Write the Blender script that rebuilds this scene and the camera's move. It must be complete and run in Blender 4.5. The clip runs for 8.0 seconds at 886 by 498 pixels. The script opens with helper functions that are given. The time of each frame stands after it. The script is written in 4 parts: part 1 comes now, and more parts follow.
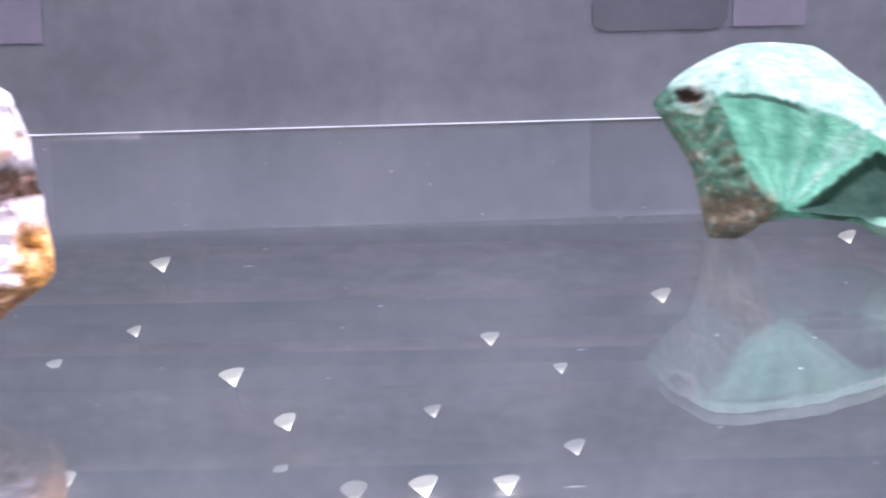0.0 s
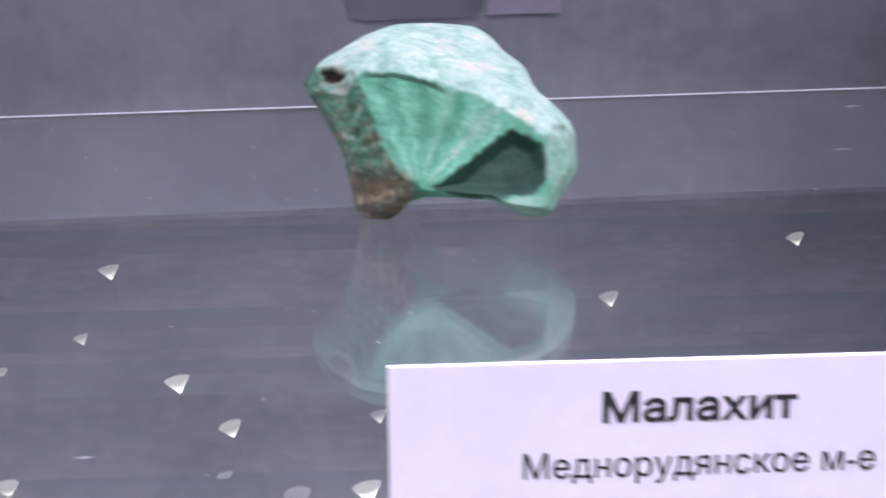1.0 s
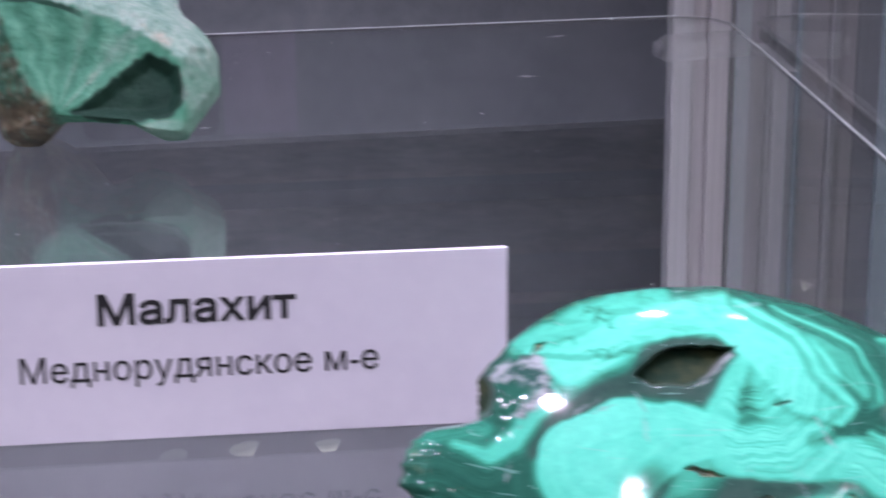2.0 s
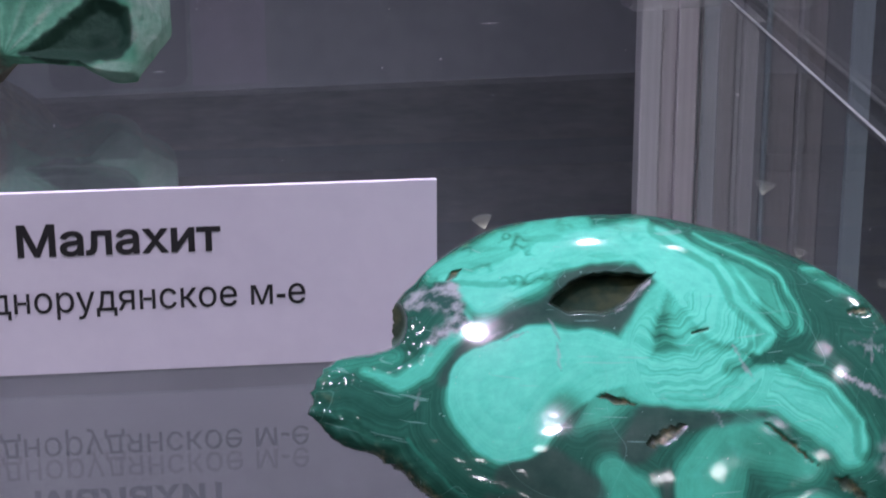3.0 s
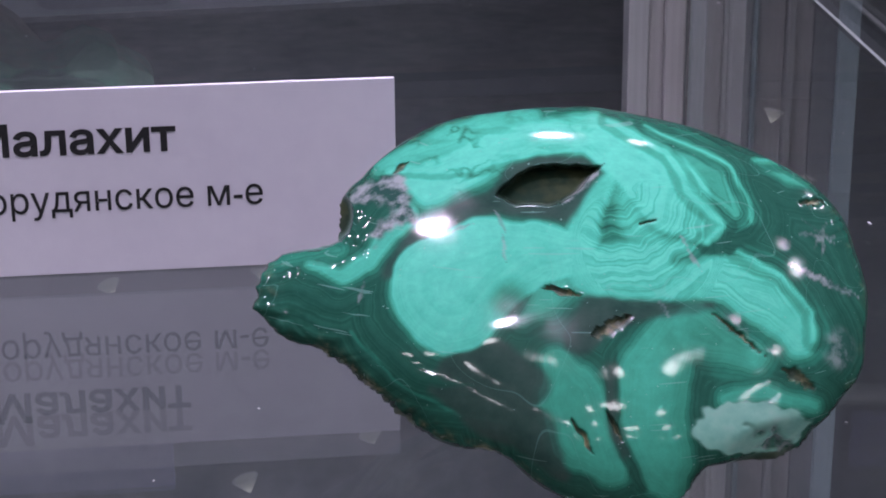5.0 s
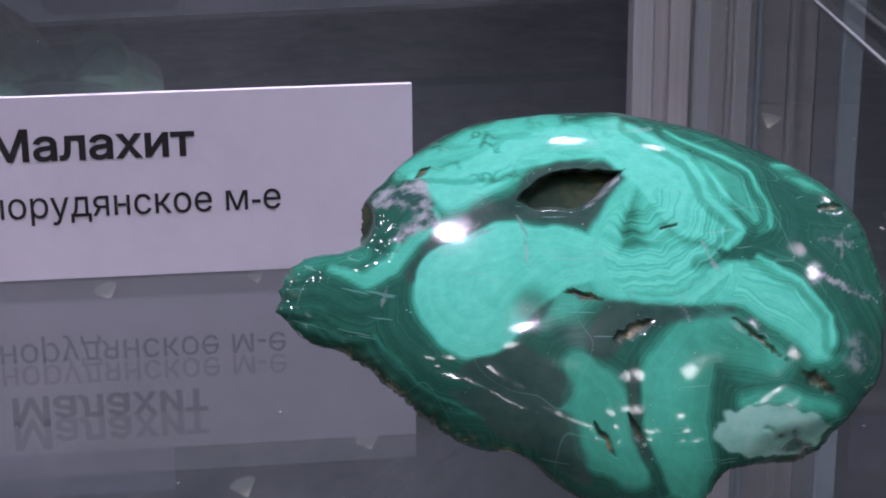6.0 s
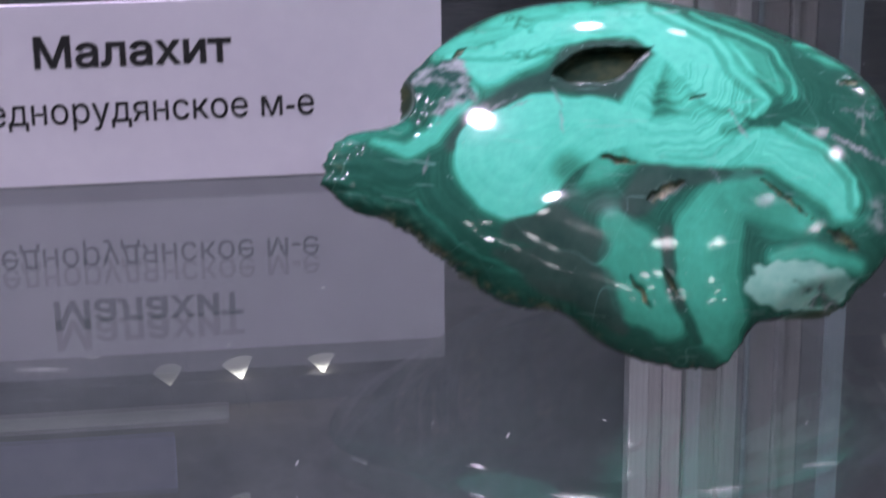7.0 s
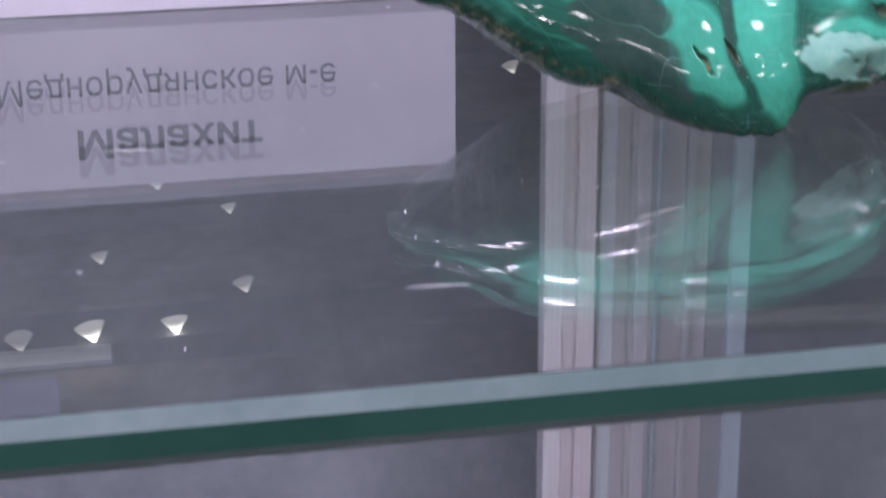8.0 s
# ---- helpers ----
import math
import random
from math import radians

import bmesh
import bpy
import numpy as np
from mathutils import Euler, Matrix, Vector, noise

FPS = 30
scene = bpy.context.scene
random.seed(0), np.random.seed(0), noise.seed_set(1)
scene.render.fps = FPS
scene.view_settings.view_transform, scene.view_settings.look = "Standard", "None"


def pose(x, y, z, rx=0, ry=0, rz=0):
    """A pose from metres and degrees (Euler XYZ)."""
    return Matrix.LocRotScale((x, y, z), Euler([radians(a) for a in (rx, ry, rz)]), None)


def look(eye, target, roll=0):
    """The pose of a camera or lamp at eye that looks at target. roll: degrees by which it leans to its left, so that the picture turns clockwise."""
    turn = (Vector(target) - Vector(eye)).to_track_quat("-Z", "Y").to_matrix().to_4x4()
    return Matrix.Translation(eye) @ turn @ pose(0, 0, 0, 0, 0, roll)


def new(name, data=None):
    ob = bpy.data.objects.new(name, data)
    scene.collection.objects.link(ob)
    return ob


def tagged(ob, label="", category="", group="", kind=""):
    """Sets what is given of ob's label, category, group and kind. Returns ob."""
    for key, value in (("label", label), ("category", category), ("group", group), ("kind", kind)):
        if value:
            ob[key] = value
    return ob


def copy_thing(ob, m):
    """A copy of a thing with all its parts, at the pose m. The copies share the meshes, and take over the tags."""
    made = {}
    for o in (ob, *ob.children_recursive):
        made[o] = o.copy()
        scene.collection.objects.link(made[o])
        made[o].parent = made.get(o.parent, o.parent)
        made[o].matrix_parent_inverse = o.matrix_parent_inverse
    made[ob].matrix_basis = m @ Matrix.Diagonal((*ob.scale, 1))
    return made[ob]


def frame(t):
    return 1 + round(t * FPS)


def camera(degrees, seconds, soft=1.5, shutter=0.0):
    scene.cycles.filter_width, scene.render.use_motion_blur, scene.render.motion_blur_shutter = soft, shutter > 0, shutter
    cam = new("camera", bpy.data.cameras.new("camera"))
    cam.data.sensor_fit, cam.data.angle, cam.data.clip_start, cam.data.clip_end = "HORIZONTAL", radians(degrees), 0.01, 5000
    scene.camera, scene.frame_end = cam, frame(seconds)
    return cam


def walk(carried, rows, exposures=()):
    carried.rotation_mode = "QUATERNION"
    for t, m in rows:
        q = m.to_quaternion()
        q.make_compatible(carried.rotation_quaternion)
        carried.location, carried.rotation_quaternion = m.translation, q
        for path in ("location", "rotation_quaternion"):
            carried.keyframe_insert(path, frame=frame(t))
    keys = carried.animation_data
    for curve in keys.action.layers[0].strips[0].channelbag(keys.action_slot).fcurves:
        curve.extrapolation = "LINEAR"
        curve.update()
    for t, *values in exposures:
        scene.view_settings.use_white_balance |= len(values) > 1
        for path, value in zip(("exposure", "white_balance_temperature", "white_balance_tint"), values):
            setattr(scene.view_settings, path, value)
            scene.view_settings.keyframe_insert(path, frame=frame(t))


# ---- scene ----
cam = camera(25.9, 8.0, soft=1.8, shutter=0.4)
PATH = [
    (0, (-0.191, -0.282, 0.135), (-0.114, 1.644, -0.397), -0.3),
    (0.5, (-0.147, -0.278, 0.132), (-0.062, 1.649, -0.398), -0.3),
    (1, (-0.108, -0.288, 0.128), (0.005, 1.638, -0.398), -0.5),
    (1.5, (-0.075, -0.295, 0.121), (0.083, 1.625, -0.415), -0.6),
    (2, (-0.045, -0.295, 0.118), (0.178, 1.61, -0.448), -0.4),
    (2.2, (-0.037, -0.294, 0.117), (0.203, 1.607, -0.455), -0.3),
    (3.5, (-0.031, -0.292, 0.108), (0.172, 1.598, -0.516), -0.5),
    (4, (-0.025, -0.293, 0.107), (0.156, 1.59, -0.543), -1.1),
    (5.5, (-0.027, -0.291, 0.105), (0.196, 1.581, -0.563), -0.3),
    (6, (-0.029, -0.293, 0.106), (0.187, 1.582, -0.557), -0.4),
    (6.5, (-0.03, -0.298, 0.106), (0.188, 1.579, -0.548), -0.8),
    (7, (-0.037, -0.308, 0.091), (0.188, 1.573, -0.551), -0.7),
    (7.5, (-0.054, -0.313, 0.082), (0.225, 1.554, -0.578), -0.7),
    (8, (-0.069, -0.321, 0.072), (0.313, 1.521, -0.607), -0.4),
]
EXPOSURES = [(0.0, 1.80), (0.5, 1.64), (1.0, 1.34), (1.5, 0.94), (2.2, 0.44), (3.5, -0.08), (6.5, -0.08), (7.0, 0.1), (7.5, 0.46), (8.0, 0.76)]
walk(cam, [(t, look(eye, target, roll)) for t, eye, target, roll in PATH], EXPOSURES)

from mathutils import geometry

# ---- world and lights ----
world = bpy.data.worlds.new("world")
scene.world = world
world.use_nodes = True
world.node_tree.nodes["Background"].inputs[0].default_value = (0.55, 0.58, 0.75, 1)
world.node_tree.nodes["Background"].inputs[1].default_value = 0.04

CASE_LIGHT = (0.83, 0.715, 1.0)
# The last spot is an added washer that brightens the back panel's right.
SPOTS = [(-0.125, 0.045, 0.50, 6.4, 88), (-0.052, -0.19, 0.50, 4.8, 88), (0.42, -0.04, 0.50, 3.6, 88), (-0.34, 0.20, 0.50, 1.2, 110), (0.08, 0.31, 0.50, 2.1, 140)]
for x, y, z, watts, cone in SPOTS:
    lamp = bpy.data.lights.new("case_spot", "SPOT")
    lamp.energy, lamp.color = watts, CASE_LIGHT
    lamp.shadow_soft_size, lamp.spot_size, lamp.spot_blend = 0.012, radians(cone), 0.7
    new("case_spot", lamp).matrix_world = pose(x, y, z - 0.012)
HALL_LIGHT = (0.86, 0.83, 1.0)
# Unseen fill lamps, added to brighten the hall, back panel and card.
for x, y, watts in [(-3.5, 3.0, 48), (3.5, 3.0, 92), (-3.2, -3.2, 22), (3.2, -3.2, 16)]:
    lamp = bpy.data.lights.new("hall_fill", "AREA")
    lamp.energy, lamp.color, lamp.size = watts, HALL_LIGHT, 0.28
    new("hall_fill", lamp).matrix_world = pose(x, y, 2.56)


# ---- materials ----
def material(name, rough=0.5, metal=0.0):
    m = bpy.data.materials.new(name)
    m.use_nodes = True
    b = m.node_tree.nodes["Principled BSDF"]
    b.inputs["Roughness"].default_value, b.inputs["Metallic"].default_value = rough, metal
    return m, m.node_tree, b


def node(nt, kind, **values):
    n = nt.nodes.new(kind)
    for k, v in values.items():
        n.inputs[k.replace("_", " ")].default_value = v
    return n


def noise_of(nt, scale, detail=4.0, rough=0.55, warp=0.0):
    co = nt.nodes.new("ShaderNodeTexCoord")
    n = node(nt, "ShaderNodeTexNoise", Scale=scale, Detail=detail, Roughness=rough, Distortion=warp)
    nt.links.new(co.outputs["Object"], n.inputs["Vector"])
    return n.outputs["Fac"]


def ramp(nt, fac, stops):
    r = nt.nodes.new("ShaderNodeValToRGB")
    el = r.color_ramp.elements
    while len(el) < len(stops):
        el.new(0.5)
    for e, (p, c) in zip(el, stops):
        e.position, e.color = p, (*c, 1)
    nt.links.new(fac, r.inputs["Fac"])
    return r.outputs["Color"]


def mix(nt, fac, a, b, mode="MIX"):
    m = nt.nodes.new("ShaderNodeMix")
    m.data_type, m.blend_type = "RGBA", mode
    for sock, v in ((m.inputs[0], fac), (m.inputs[6], a), (m.inputs[7], b)):
        if isinstance(v, (int, float)):
            sock.default_value = v
        elif isinstance(v, tuple):
            sock.default_value = (*v, 1)
        else:
            nt.links.new(v, sock)
    return m.outputs[2]


def calc(nt, op, a, b=0.0, clamp=False):
    m = nt.nodes.new("ShaderNodeMath")
    m.operation, m.use_clamp = op, clamp
    for sock, v in zip(m.inputs, (a, b)):
        if isinstance(v, (int, float)):
            sock.default_value = v
        else:
            nt.links.new(v, sock)
    return m.outputs[0]


def bump(nt, b, height, strength, distance):
    n = node(nt, "ShaderNodeBump", Strength=strength, Distance=distance)
    nt.links.new(height, n.inputs["Height"])
    nt.links.new(n.outputs["Normal"], b.inputs["Normal"])


def painted(name, dark, light, scale=8.0, rough=0.6, metal=0.0, relief=0.0, fine=60.0):
    """A surface that varies between two tones at two scales."""
    m, nt, b = material(name, rough, metal)
    large, small = noise_of(nt, scale), noise_of(nt, scale * fine / 8, 6.0)
    both = calc(nt, "ADD", calc(nt, "MULTIPLY", large, 0.65), calc(nt, "MULTIPLY", small, 0.35))
    nt.links.new(ramp(nt, both, [(0.36, dark), (0.64, light)]), b.inputs["Base Color"])
    nt.links.new(calc(nt, "ADD", calc(nt, "MULTIPLY", small, 0.2), rough - 0.1), b.inputs["Roughness"])
    if relief:
        bump(nt, b, small, 0.5, relief)
    return m


def attr(nt, name):
    n = nt.nodes.new("ShaderNodeAttribute")
    n.attribute_name = name
    return n.outputs["Fac"]


def glass(name, tint, rough=0.0):
    m, nt, b = material(name, rough)
    b.inputs["Base Color"].default_value = (*tint, 1)
    b.inputs["Transmission Weight"].default_value, b.inputs["IOR"].default_value = 1.0, 1.5
    return m


PLINTH = painted("panel_fabric", (0.155, 0.172, 0.195), (0.235, 0.252, 0.278), 14.0, 0.85, relief=0.0006)
WALL = painted("hall_wall_paint", (0.20, 0.20, 0.22), (0.28, 0.27, 0.30), 0.6, 0.8)
CEILING = painted("hall_ceiling_paint", (0.19, 0.145, 0.130), (0.46, 0.375, 0.335), 1.1, 0.85)
BEAM = painted("ceiling_beam_paint", (0.16, 0.15, 0.155), (0.23, 0.21, 0.21), 1.2, 0.7)
FLOOR = painted("hall_floor_stone", (0.10, 0.10, 0.11), (0.16, 0.155, 0.16), 1.5, 0.45)
PAPER = painted("card_paper", (0.72, 0.69, 0.79), (0.78, 0.75, 0.84), 40.0, 0.7)
INK = painted("printed_ink", (0.010, 0.010, 0.012), (0.022, 0.021, 0.024), 300.0, 0.6)
GLASS = glass("shelf_glass", (0.95, 0.985, 0.97))
SIDE_GLASS = glass("side_pane_glass", (0.97, 0.985, 0.98))
ACRYLIC = glass("clear_plastic", (0.95, 0.96, 0.97), 0.4)
EDGE = painted("polished_green_edge", (0.045, 0.155, 0.125), (0.070, 0.205, 0.170), 25.0, 0.22)
# One ground bevel in four tones, the light on each edge put into colour.
ARRIS = painted("ground_arris_lit", (0.40, 0.45, 0.46), (0.58, 0.63, 0.64), 60.0, 0.5)
SIDE_ARRIS = painted("ground_arris_dim", (0.16, 0.18, 0.18), (0.22, 0.24, 0.24), 60.0, 0.5)
FRONT_ARRIS = painted("ground_green_arris", (0.075, 0.13, 0.125), (0.12, 0.18, 0.175), 60.0, 0.35)
LOWER_ARRIS = painted("ground_arris_lit_below", (0.36, 0.50, 0.47), (0.46, 0.60, 0.57), 60.0, 0.4)
CHROME = painted("brushed_metal", (0.55, 0.55, 0.57), (0.72, 0.72, 0.74), 120.0, 0.3, 1.0)
DARK_METAL = painted("dark_metal", (0.05, 0.05, 0.055), (0.08, 0.08, 0.09), 30.0, 0.4, 0.6)
DUST = painted("dust_flecks", (0.6, 0.6, 0.62), (0.8, 0.8, 0.82), 500.0, 0.9)


def glow(name, colour, strength):
    m, nt, b = material(name, 0.4)
    b.inputs["Base Color"].default_value = (0.8, 0.8, 0.78, 1)
    b.inputs["Emission Color"].default_value = (*colour, 1)
    b.inputs["Emission Strength"].default_value = strength
    return m


BULB = glow("lamp_bulb_glow", (1.0, 0.98, 0.88), 16.0)


def shade_glow(name, rim, neck):
    """Frosted glass lit from within, brightest round the bulb at its neck."""
    m, nt, b = material(name, 0.4)
    b.inputs["Base Color"].default_value = (0.8, 0.8, 0.78, 1)
    b.inputs["Emission Color"].default_value = (1.0, 0.97, 0.90, 1)
    co, axis = nt.nodes.new("ShaderNodeTexCoord"), nt.nodes.new("ShaderNodeSeparateXYZ")
    nt.links.new(co.outputs["Object"], axis.inputs[0])
    up = calc(nt, "ADD", calc(nt, "DIVIDE", axis.outputs["Z"], 0.064), 1.0, True)
    near = calc(nt, "POWER", up, 2.2)
    nt.links.new(calc(nt, "ADD", rim, calc(nt, "MULTIPLY", near, neck)), b.inputs["Emission Strength"])
    return m


SHADE = shade_glow("lamp_shade_glow", 0.20, 1.5)
CLEAR_SHADE = shade_glow("clear_shade_glow", 0.40, 3.2)
BRIGHT_SHADE = shade_glow("bright_shade_glow", 0.5, 12.0)
TUBE = glow("tube_glow", (0.95, 0.93, 1.0), 0.12)


def profile_metal(name, grey, rough):
    m, nt, b = material(name, rough, 0.35)
    co = nt.nodes.new("ShaderNodeTexCoord")
    st = node(nt, "ShaderNodeMapping")
    st.inputs["Scale"].default_value = (700, 700, 3)
    n = node(nt, "ShaderNodeTexNoise", Scale=1.0, Detail=3.0)
    nt.links.new(co.outputs["Object"], st.inputs["Vector"])
    nt.links.new(st.outputs["Vector"], n.inputs["Vector"])
    lo, hi = tuple(g * 0.92 for g in grey), tuple(g * 1.07 for g in grey)
    nt.links.new(ramp(nt, n.outputs["Fac"], [(0.3, lo), (0.7, hi)]), b.inputs["Base Color"])
    return m


# One metal profile in four tints: reflected streaks painted into the strip colours.
STRIP_LIGHT = profile_metal("profile_bright_streak", (0.56, 0.56, 0.58), 0.35)
STRIP_WARM = profile_metal("profile_warm_streak", (0.51, 0.49, 0.505), 0.4)
STRIP_MID = profile_metal("profile_teal_streak", (0.46, 0.57, 0.62), 0.35)
STRIP_DARK = profile_metal("profile_dark_streak", (0.30, 0.31, 0.335), 0.4)


def polished_malachite():
    """Polished malachite: 'level' tells dark from pale green, 'band' (mm) the rings round the lobes."""
    m, nt, b = material("polished_malachite", 0.07)
    f = calc(nt, "ADD", attr(nt, "band"), calc(nt, "MULTIPLY", calc(nt, "SUBTRACT", noise_of(nt, 240.0, 4.0), 0.5), 0.9))

    def layers(per_mm, seed):
        n = nt.nodes.new("ShaderNodeTexNoise")
        n.noise_dimensions = "1D"
        n.inputs["Scale"].default_value, n.inputs["Detail"].default_value, n.inputs["Roughness"].default_value = 1.0, 3.0, 0.6
        nt.links.new(calc(nt, "ADD", calc(nt, "MULTIPLY", f, per_mm), seed), n.inputs["W"])
        return calc(nt, "SUBTRACT", n.outputs["Fac"], 0.5)

    coarse, fine = layers(0.7, 3.0), layers(2.6, 40.0)
    level = calc(nt, "ADD", attr(nt, "level"), calc(nt, "MULTIPLY", calc(nt, "SUBTRACT", noise_of(nt, 60.0, 8.0, 0.66, 0.7), 0.5), 0.50))
    level = calc(nt, "ADD", level, calc(nt, "MULTIPLY", coarse, calc(nt, "ADD", 0.15, calc(nt, "MULTIPLY", attr(nt, "folds"), 0.70))))
    level = calc(nt, "ADD", level, calc(nt, "MULTIPLY", fine, calc(nt, "ADD", 0.045, calc(nt, "MULTIPLY", attr(nt, "folds"), 0.85))), True)
    col = ramp(nt, level, [(0.0, (0.021, 0.100, 0.068)), (0.16, (0.025, 0.128, 0.086)), (0.34, (0.030, 0.19, 0.125)), (0.52, (0.048, 0.29, 0.19)),
                           (0.74, (0.068, 0.42, 0.285)), (0.90, (0.092, 0.53, 0.37)), (1.0, (0.125, 0.60, 0.435))])
    tone = ramp(nt, calc(nt, "ADD", calc(nt, "ADD", coarse, fine), 0.5), [(0.2, (0.82, 0.83, 0.83)), (0.5, (1.0, 1.0, 1.0)), (0.8, (1.20, 1.18, 1.17))])
    col = mix(nt, calc(nt, "SUBTRACT", 1.0, calc(nt, "MULTIPLY", level, 1.6), True), col, mix(nt, 1.0, col, tone, "MULTIPLY"))
    grey = ramp(nt, noise_of(nt, 160.0, 5.0), [(0.3, (0.026, 0.060, 0.048)), (0.7, (0.052, 0.090, 0.075))])
    col = mix(nt, attr(nt, "grey"), col, grey)
    mottle = ramp(nt, noise_of(nt, 620.0, 6.0, 0.7), [(0.3, (0.86, 0.88, 0.88)), (0.7, (1.10, 1.08, 1.08))])
    col = mix(nt, 1.0, col, mottle, "MULTIPLY")
    for turn, seed in ((0.5, 0.0), (-0.9, 0.03), (1.3, 0.07)):
        co = nt.nodes.new("ShaderNodeTexCoord")
        st = nt.nodes.new("ShaderNodeMapping")
        st.inputs["Rotation"].default_value, st.inputs["Location"].default_value, st.inputs["Scale"].default_value = (0.0, turn, 0.0), (seed, seed, seed), (110, 110, 2600)
        n = node(nt, "ShaderNodeTexNoise", Scale=1.0, Detail=1.0)
        nt.links.new(co.outputs["Object"], st.inputs["Vector"])
        nt.links.new(st.outputs["Vector"], n.inputs["Vector"])
        col = mix(nt, calc(nt, "MULTIPLY", calc(nt, "GREATER_THAN", n.outputs["Fac"], 0.755), 0.35), col, (0.24, 0.46, 0.40))
    specks = calc(nt, "GREATER_THAN", noise_of(nt, 1500.0, 2.0), 0.735)
    col = mix(nt, calc(nt, "MULTIPLY", specks, 0.45), col, (0.30, 0.52, 0.44))
    vein = calc(nt, "LESS_THAN", calc(nt, "ABSOLUTE", calc(nt, "SUBTRACT", noise_of(nt, 60.0, 1.0, 0.5, 0.6), 0.42)), 0.0018)
    col = mix(nt, calc(nt, "MULTIPLY", vein, 0.16), col, (0.20, 0.48, 0.40))
    stain = ramp(nt, noise_of(nt, 620.0, 5.0), [(0.40, (0.030, 0.058, 0.038)), (0.56, (0.11, 0.12, 0.060)), (0.66, (0.34, 0.30, 0.17))])
    col = mix(nt, attr(nt, "crust"), col, stain)
    pale = ramp(nt, noise_of(nt, 260.0, 5.0), [(0.35, (0.13, 0.36, 0.28)), (0.55, (0.21, 0.46, 0.36)), (0.7, (0.27, 0.46, 0.39))])
    col = mix(nt, attr(nt, "pale"), col, pale)
    silver = ramp(nt, noise_of(nt, 420.0, 6.0), [(0.40, (0.030, 0.085, 0.070)), (0.47, (0.13, 0.18, 0.17)), (0.60, (0.33, 0.36, 0.37))])
    col = mix(nt, attr(nt, "silver"), col, silver)
    # Brown-green inside of the holes, with their shade darkened into the colour.
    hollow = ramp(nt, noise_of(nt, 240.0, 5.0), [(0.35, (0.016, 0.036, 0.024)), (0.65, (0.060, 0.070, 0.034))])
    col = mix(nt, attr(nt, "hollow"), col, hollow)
    nt.links.new(col, b.inputs["Base Color"])
    rough = calc(nt, "ADD", 0.06, calc(nt, "MULTIPLY", calc(nt, "ADD", attr(nt, "crust"), calc(nt, "ADD", calc(nt, "MULTIPLY", attr(nt, "hollow"), 2.0), attr(nt, "pale"))), 0.32))
    nt.links.new(calc(nt, "ADD", rough, calc(nt, "MULTIPLY", noise_of(nt, 900.0), 0.04)), b.inputs["Roughness"])
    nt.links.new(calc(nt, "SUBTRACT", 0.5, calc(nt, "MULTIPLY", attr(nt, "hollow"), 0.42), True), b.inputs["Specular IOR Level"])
    bump(nt, b, noise_of(nt, 300.0, 3.0), 0.05, 0.0004)
    return m


def rough_malachite():
    """Weathered malachite: chalky pale crust, silky green fracture, brown rind."""
    m, nt, b = material("rough_malachite", 0.55)
    streak = attr(nt, "rays")
    wob = calc(nt, "ADD", calc(nt, "MULTIPLY", streak, 9.0), calc(nt, "MULTIPLY", noise_of(nt, 70.0, 4.0), 6.0))
    s = calc(nt, "ADD", calc(nt, "MULTIPLY", calc(nt, "SINE", wob), 0.075), calc(nt, "ADD", 0.2, calc(nt, "MULTIPLY", noise_of(nt, 110.0, 6.0), 0.6)))
    silk = ramp(nt, s, [(0.25, (0.026, 0.135, 0.078)), (0.5, (0.055, 0.225, 0.135)), (0.68, (0.11, 0.32, 0.205)), (0.85, (0.26, 0.43, 0.31))])
    # Recessed facet and line under the ridge: dark green with shade painted in.
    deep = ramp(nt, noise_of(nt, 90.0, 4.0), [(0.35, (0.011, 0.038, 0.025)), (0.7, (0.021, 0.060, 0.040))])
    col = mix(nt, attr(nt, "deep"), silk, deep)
    rind = ramp(nt, noise_of(nt, 210.0, 6.0, 0.65), [(0.32, (0.030, 0.075, 0.050)), (0.46, (0.055, 0.18, 0.11)), (0.60, (0.10, 0.125, 0.075)), (0.74, (0.24, 0.28, 0.21))])
    col = mix(nt, attr(nt, "rind"), col, rind)
    earth = ramp(nt, noise_of(nt, 170.0, 6.0, 0.6), [(0.35, (0.060, 0.050, 0.030)), (0.55, (0.17, 0.125, 0.075)), (0.7, (0.30, 0.25, 0.17))])
    col = mix(nt, calc(nt, "MULTIPLY", attr(nt, "brown"), 0.85), col, earth)
    chalk = ramp(nt, noise_of(nt, 150.0, 7.0, 0.7, 0.5), [(0.28, (0.06, 0.17, 0.115)), (0.38, (0.14, 0.27, 0.20)), (0.50, (0.23, 0.36, 0.285)), (0.66, (0.37, 0.45, 0.385))])
    rust = ramp(nt, noise_of(nt, 75.0, 4.0), [(0.58, (0.0, 0.0, 0.0)), (0.70, (1.0, 1.0, 1.0))])
    chalk = mix(nt, calc(nt, "MULTIPLY", rust, 0.6), chalk, (0.42, 0.30, 0.21))
    col = mix(nt, attr(nt, "chalk"), col, chalk)
    # Pocket coloured near black, its inner shade part of the colour.
    col = mix(nt, attr(nt, "hole"), col, (0.035, 0.022, 0.016))
    nt.links.new(col, b.inputs["Base Color"])
    nt.links.new(calc(nt, "SUBTRACT", 0.66, calc(nt, "MULTIPLY", attr(nt, "deep"), 0.12)), b.inputs["Roughness"])
    nt.links.new(calc(nt, "SUBTRACT", 0.4, calc(nt, "MULTIPLY", attr(nt, "deep"), 0.25)), b.inputs["Specular IOR Level"])
    bump(nt, b, noise_of(nt, 380.0, 7.0, 0.68), 0.5, 0.0009)
    return m


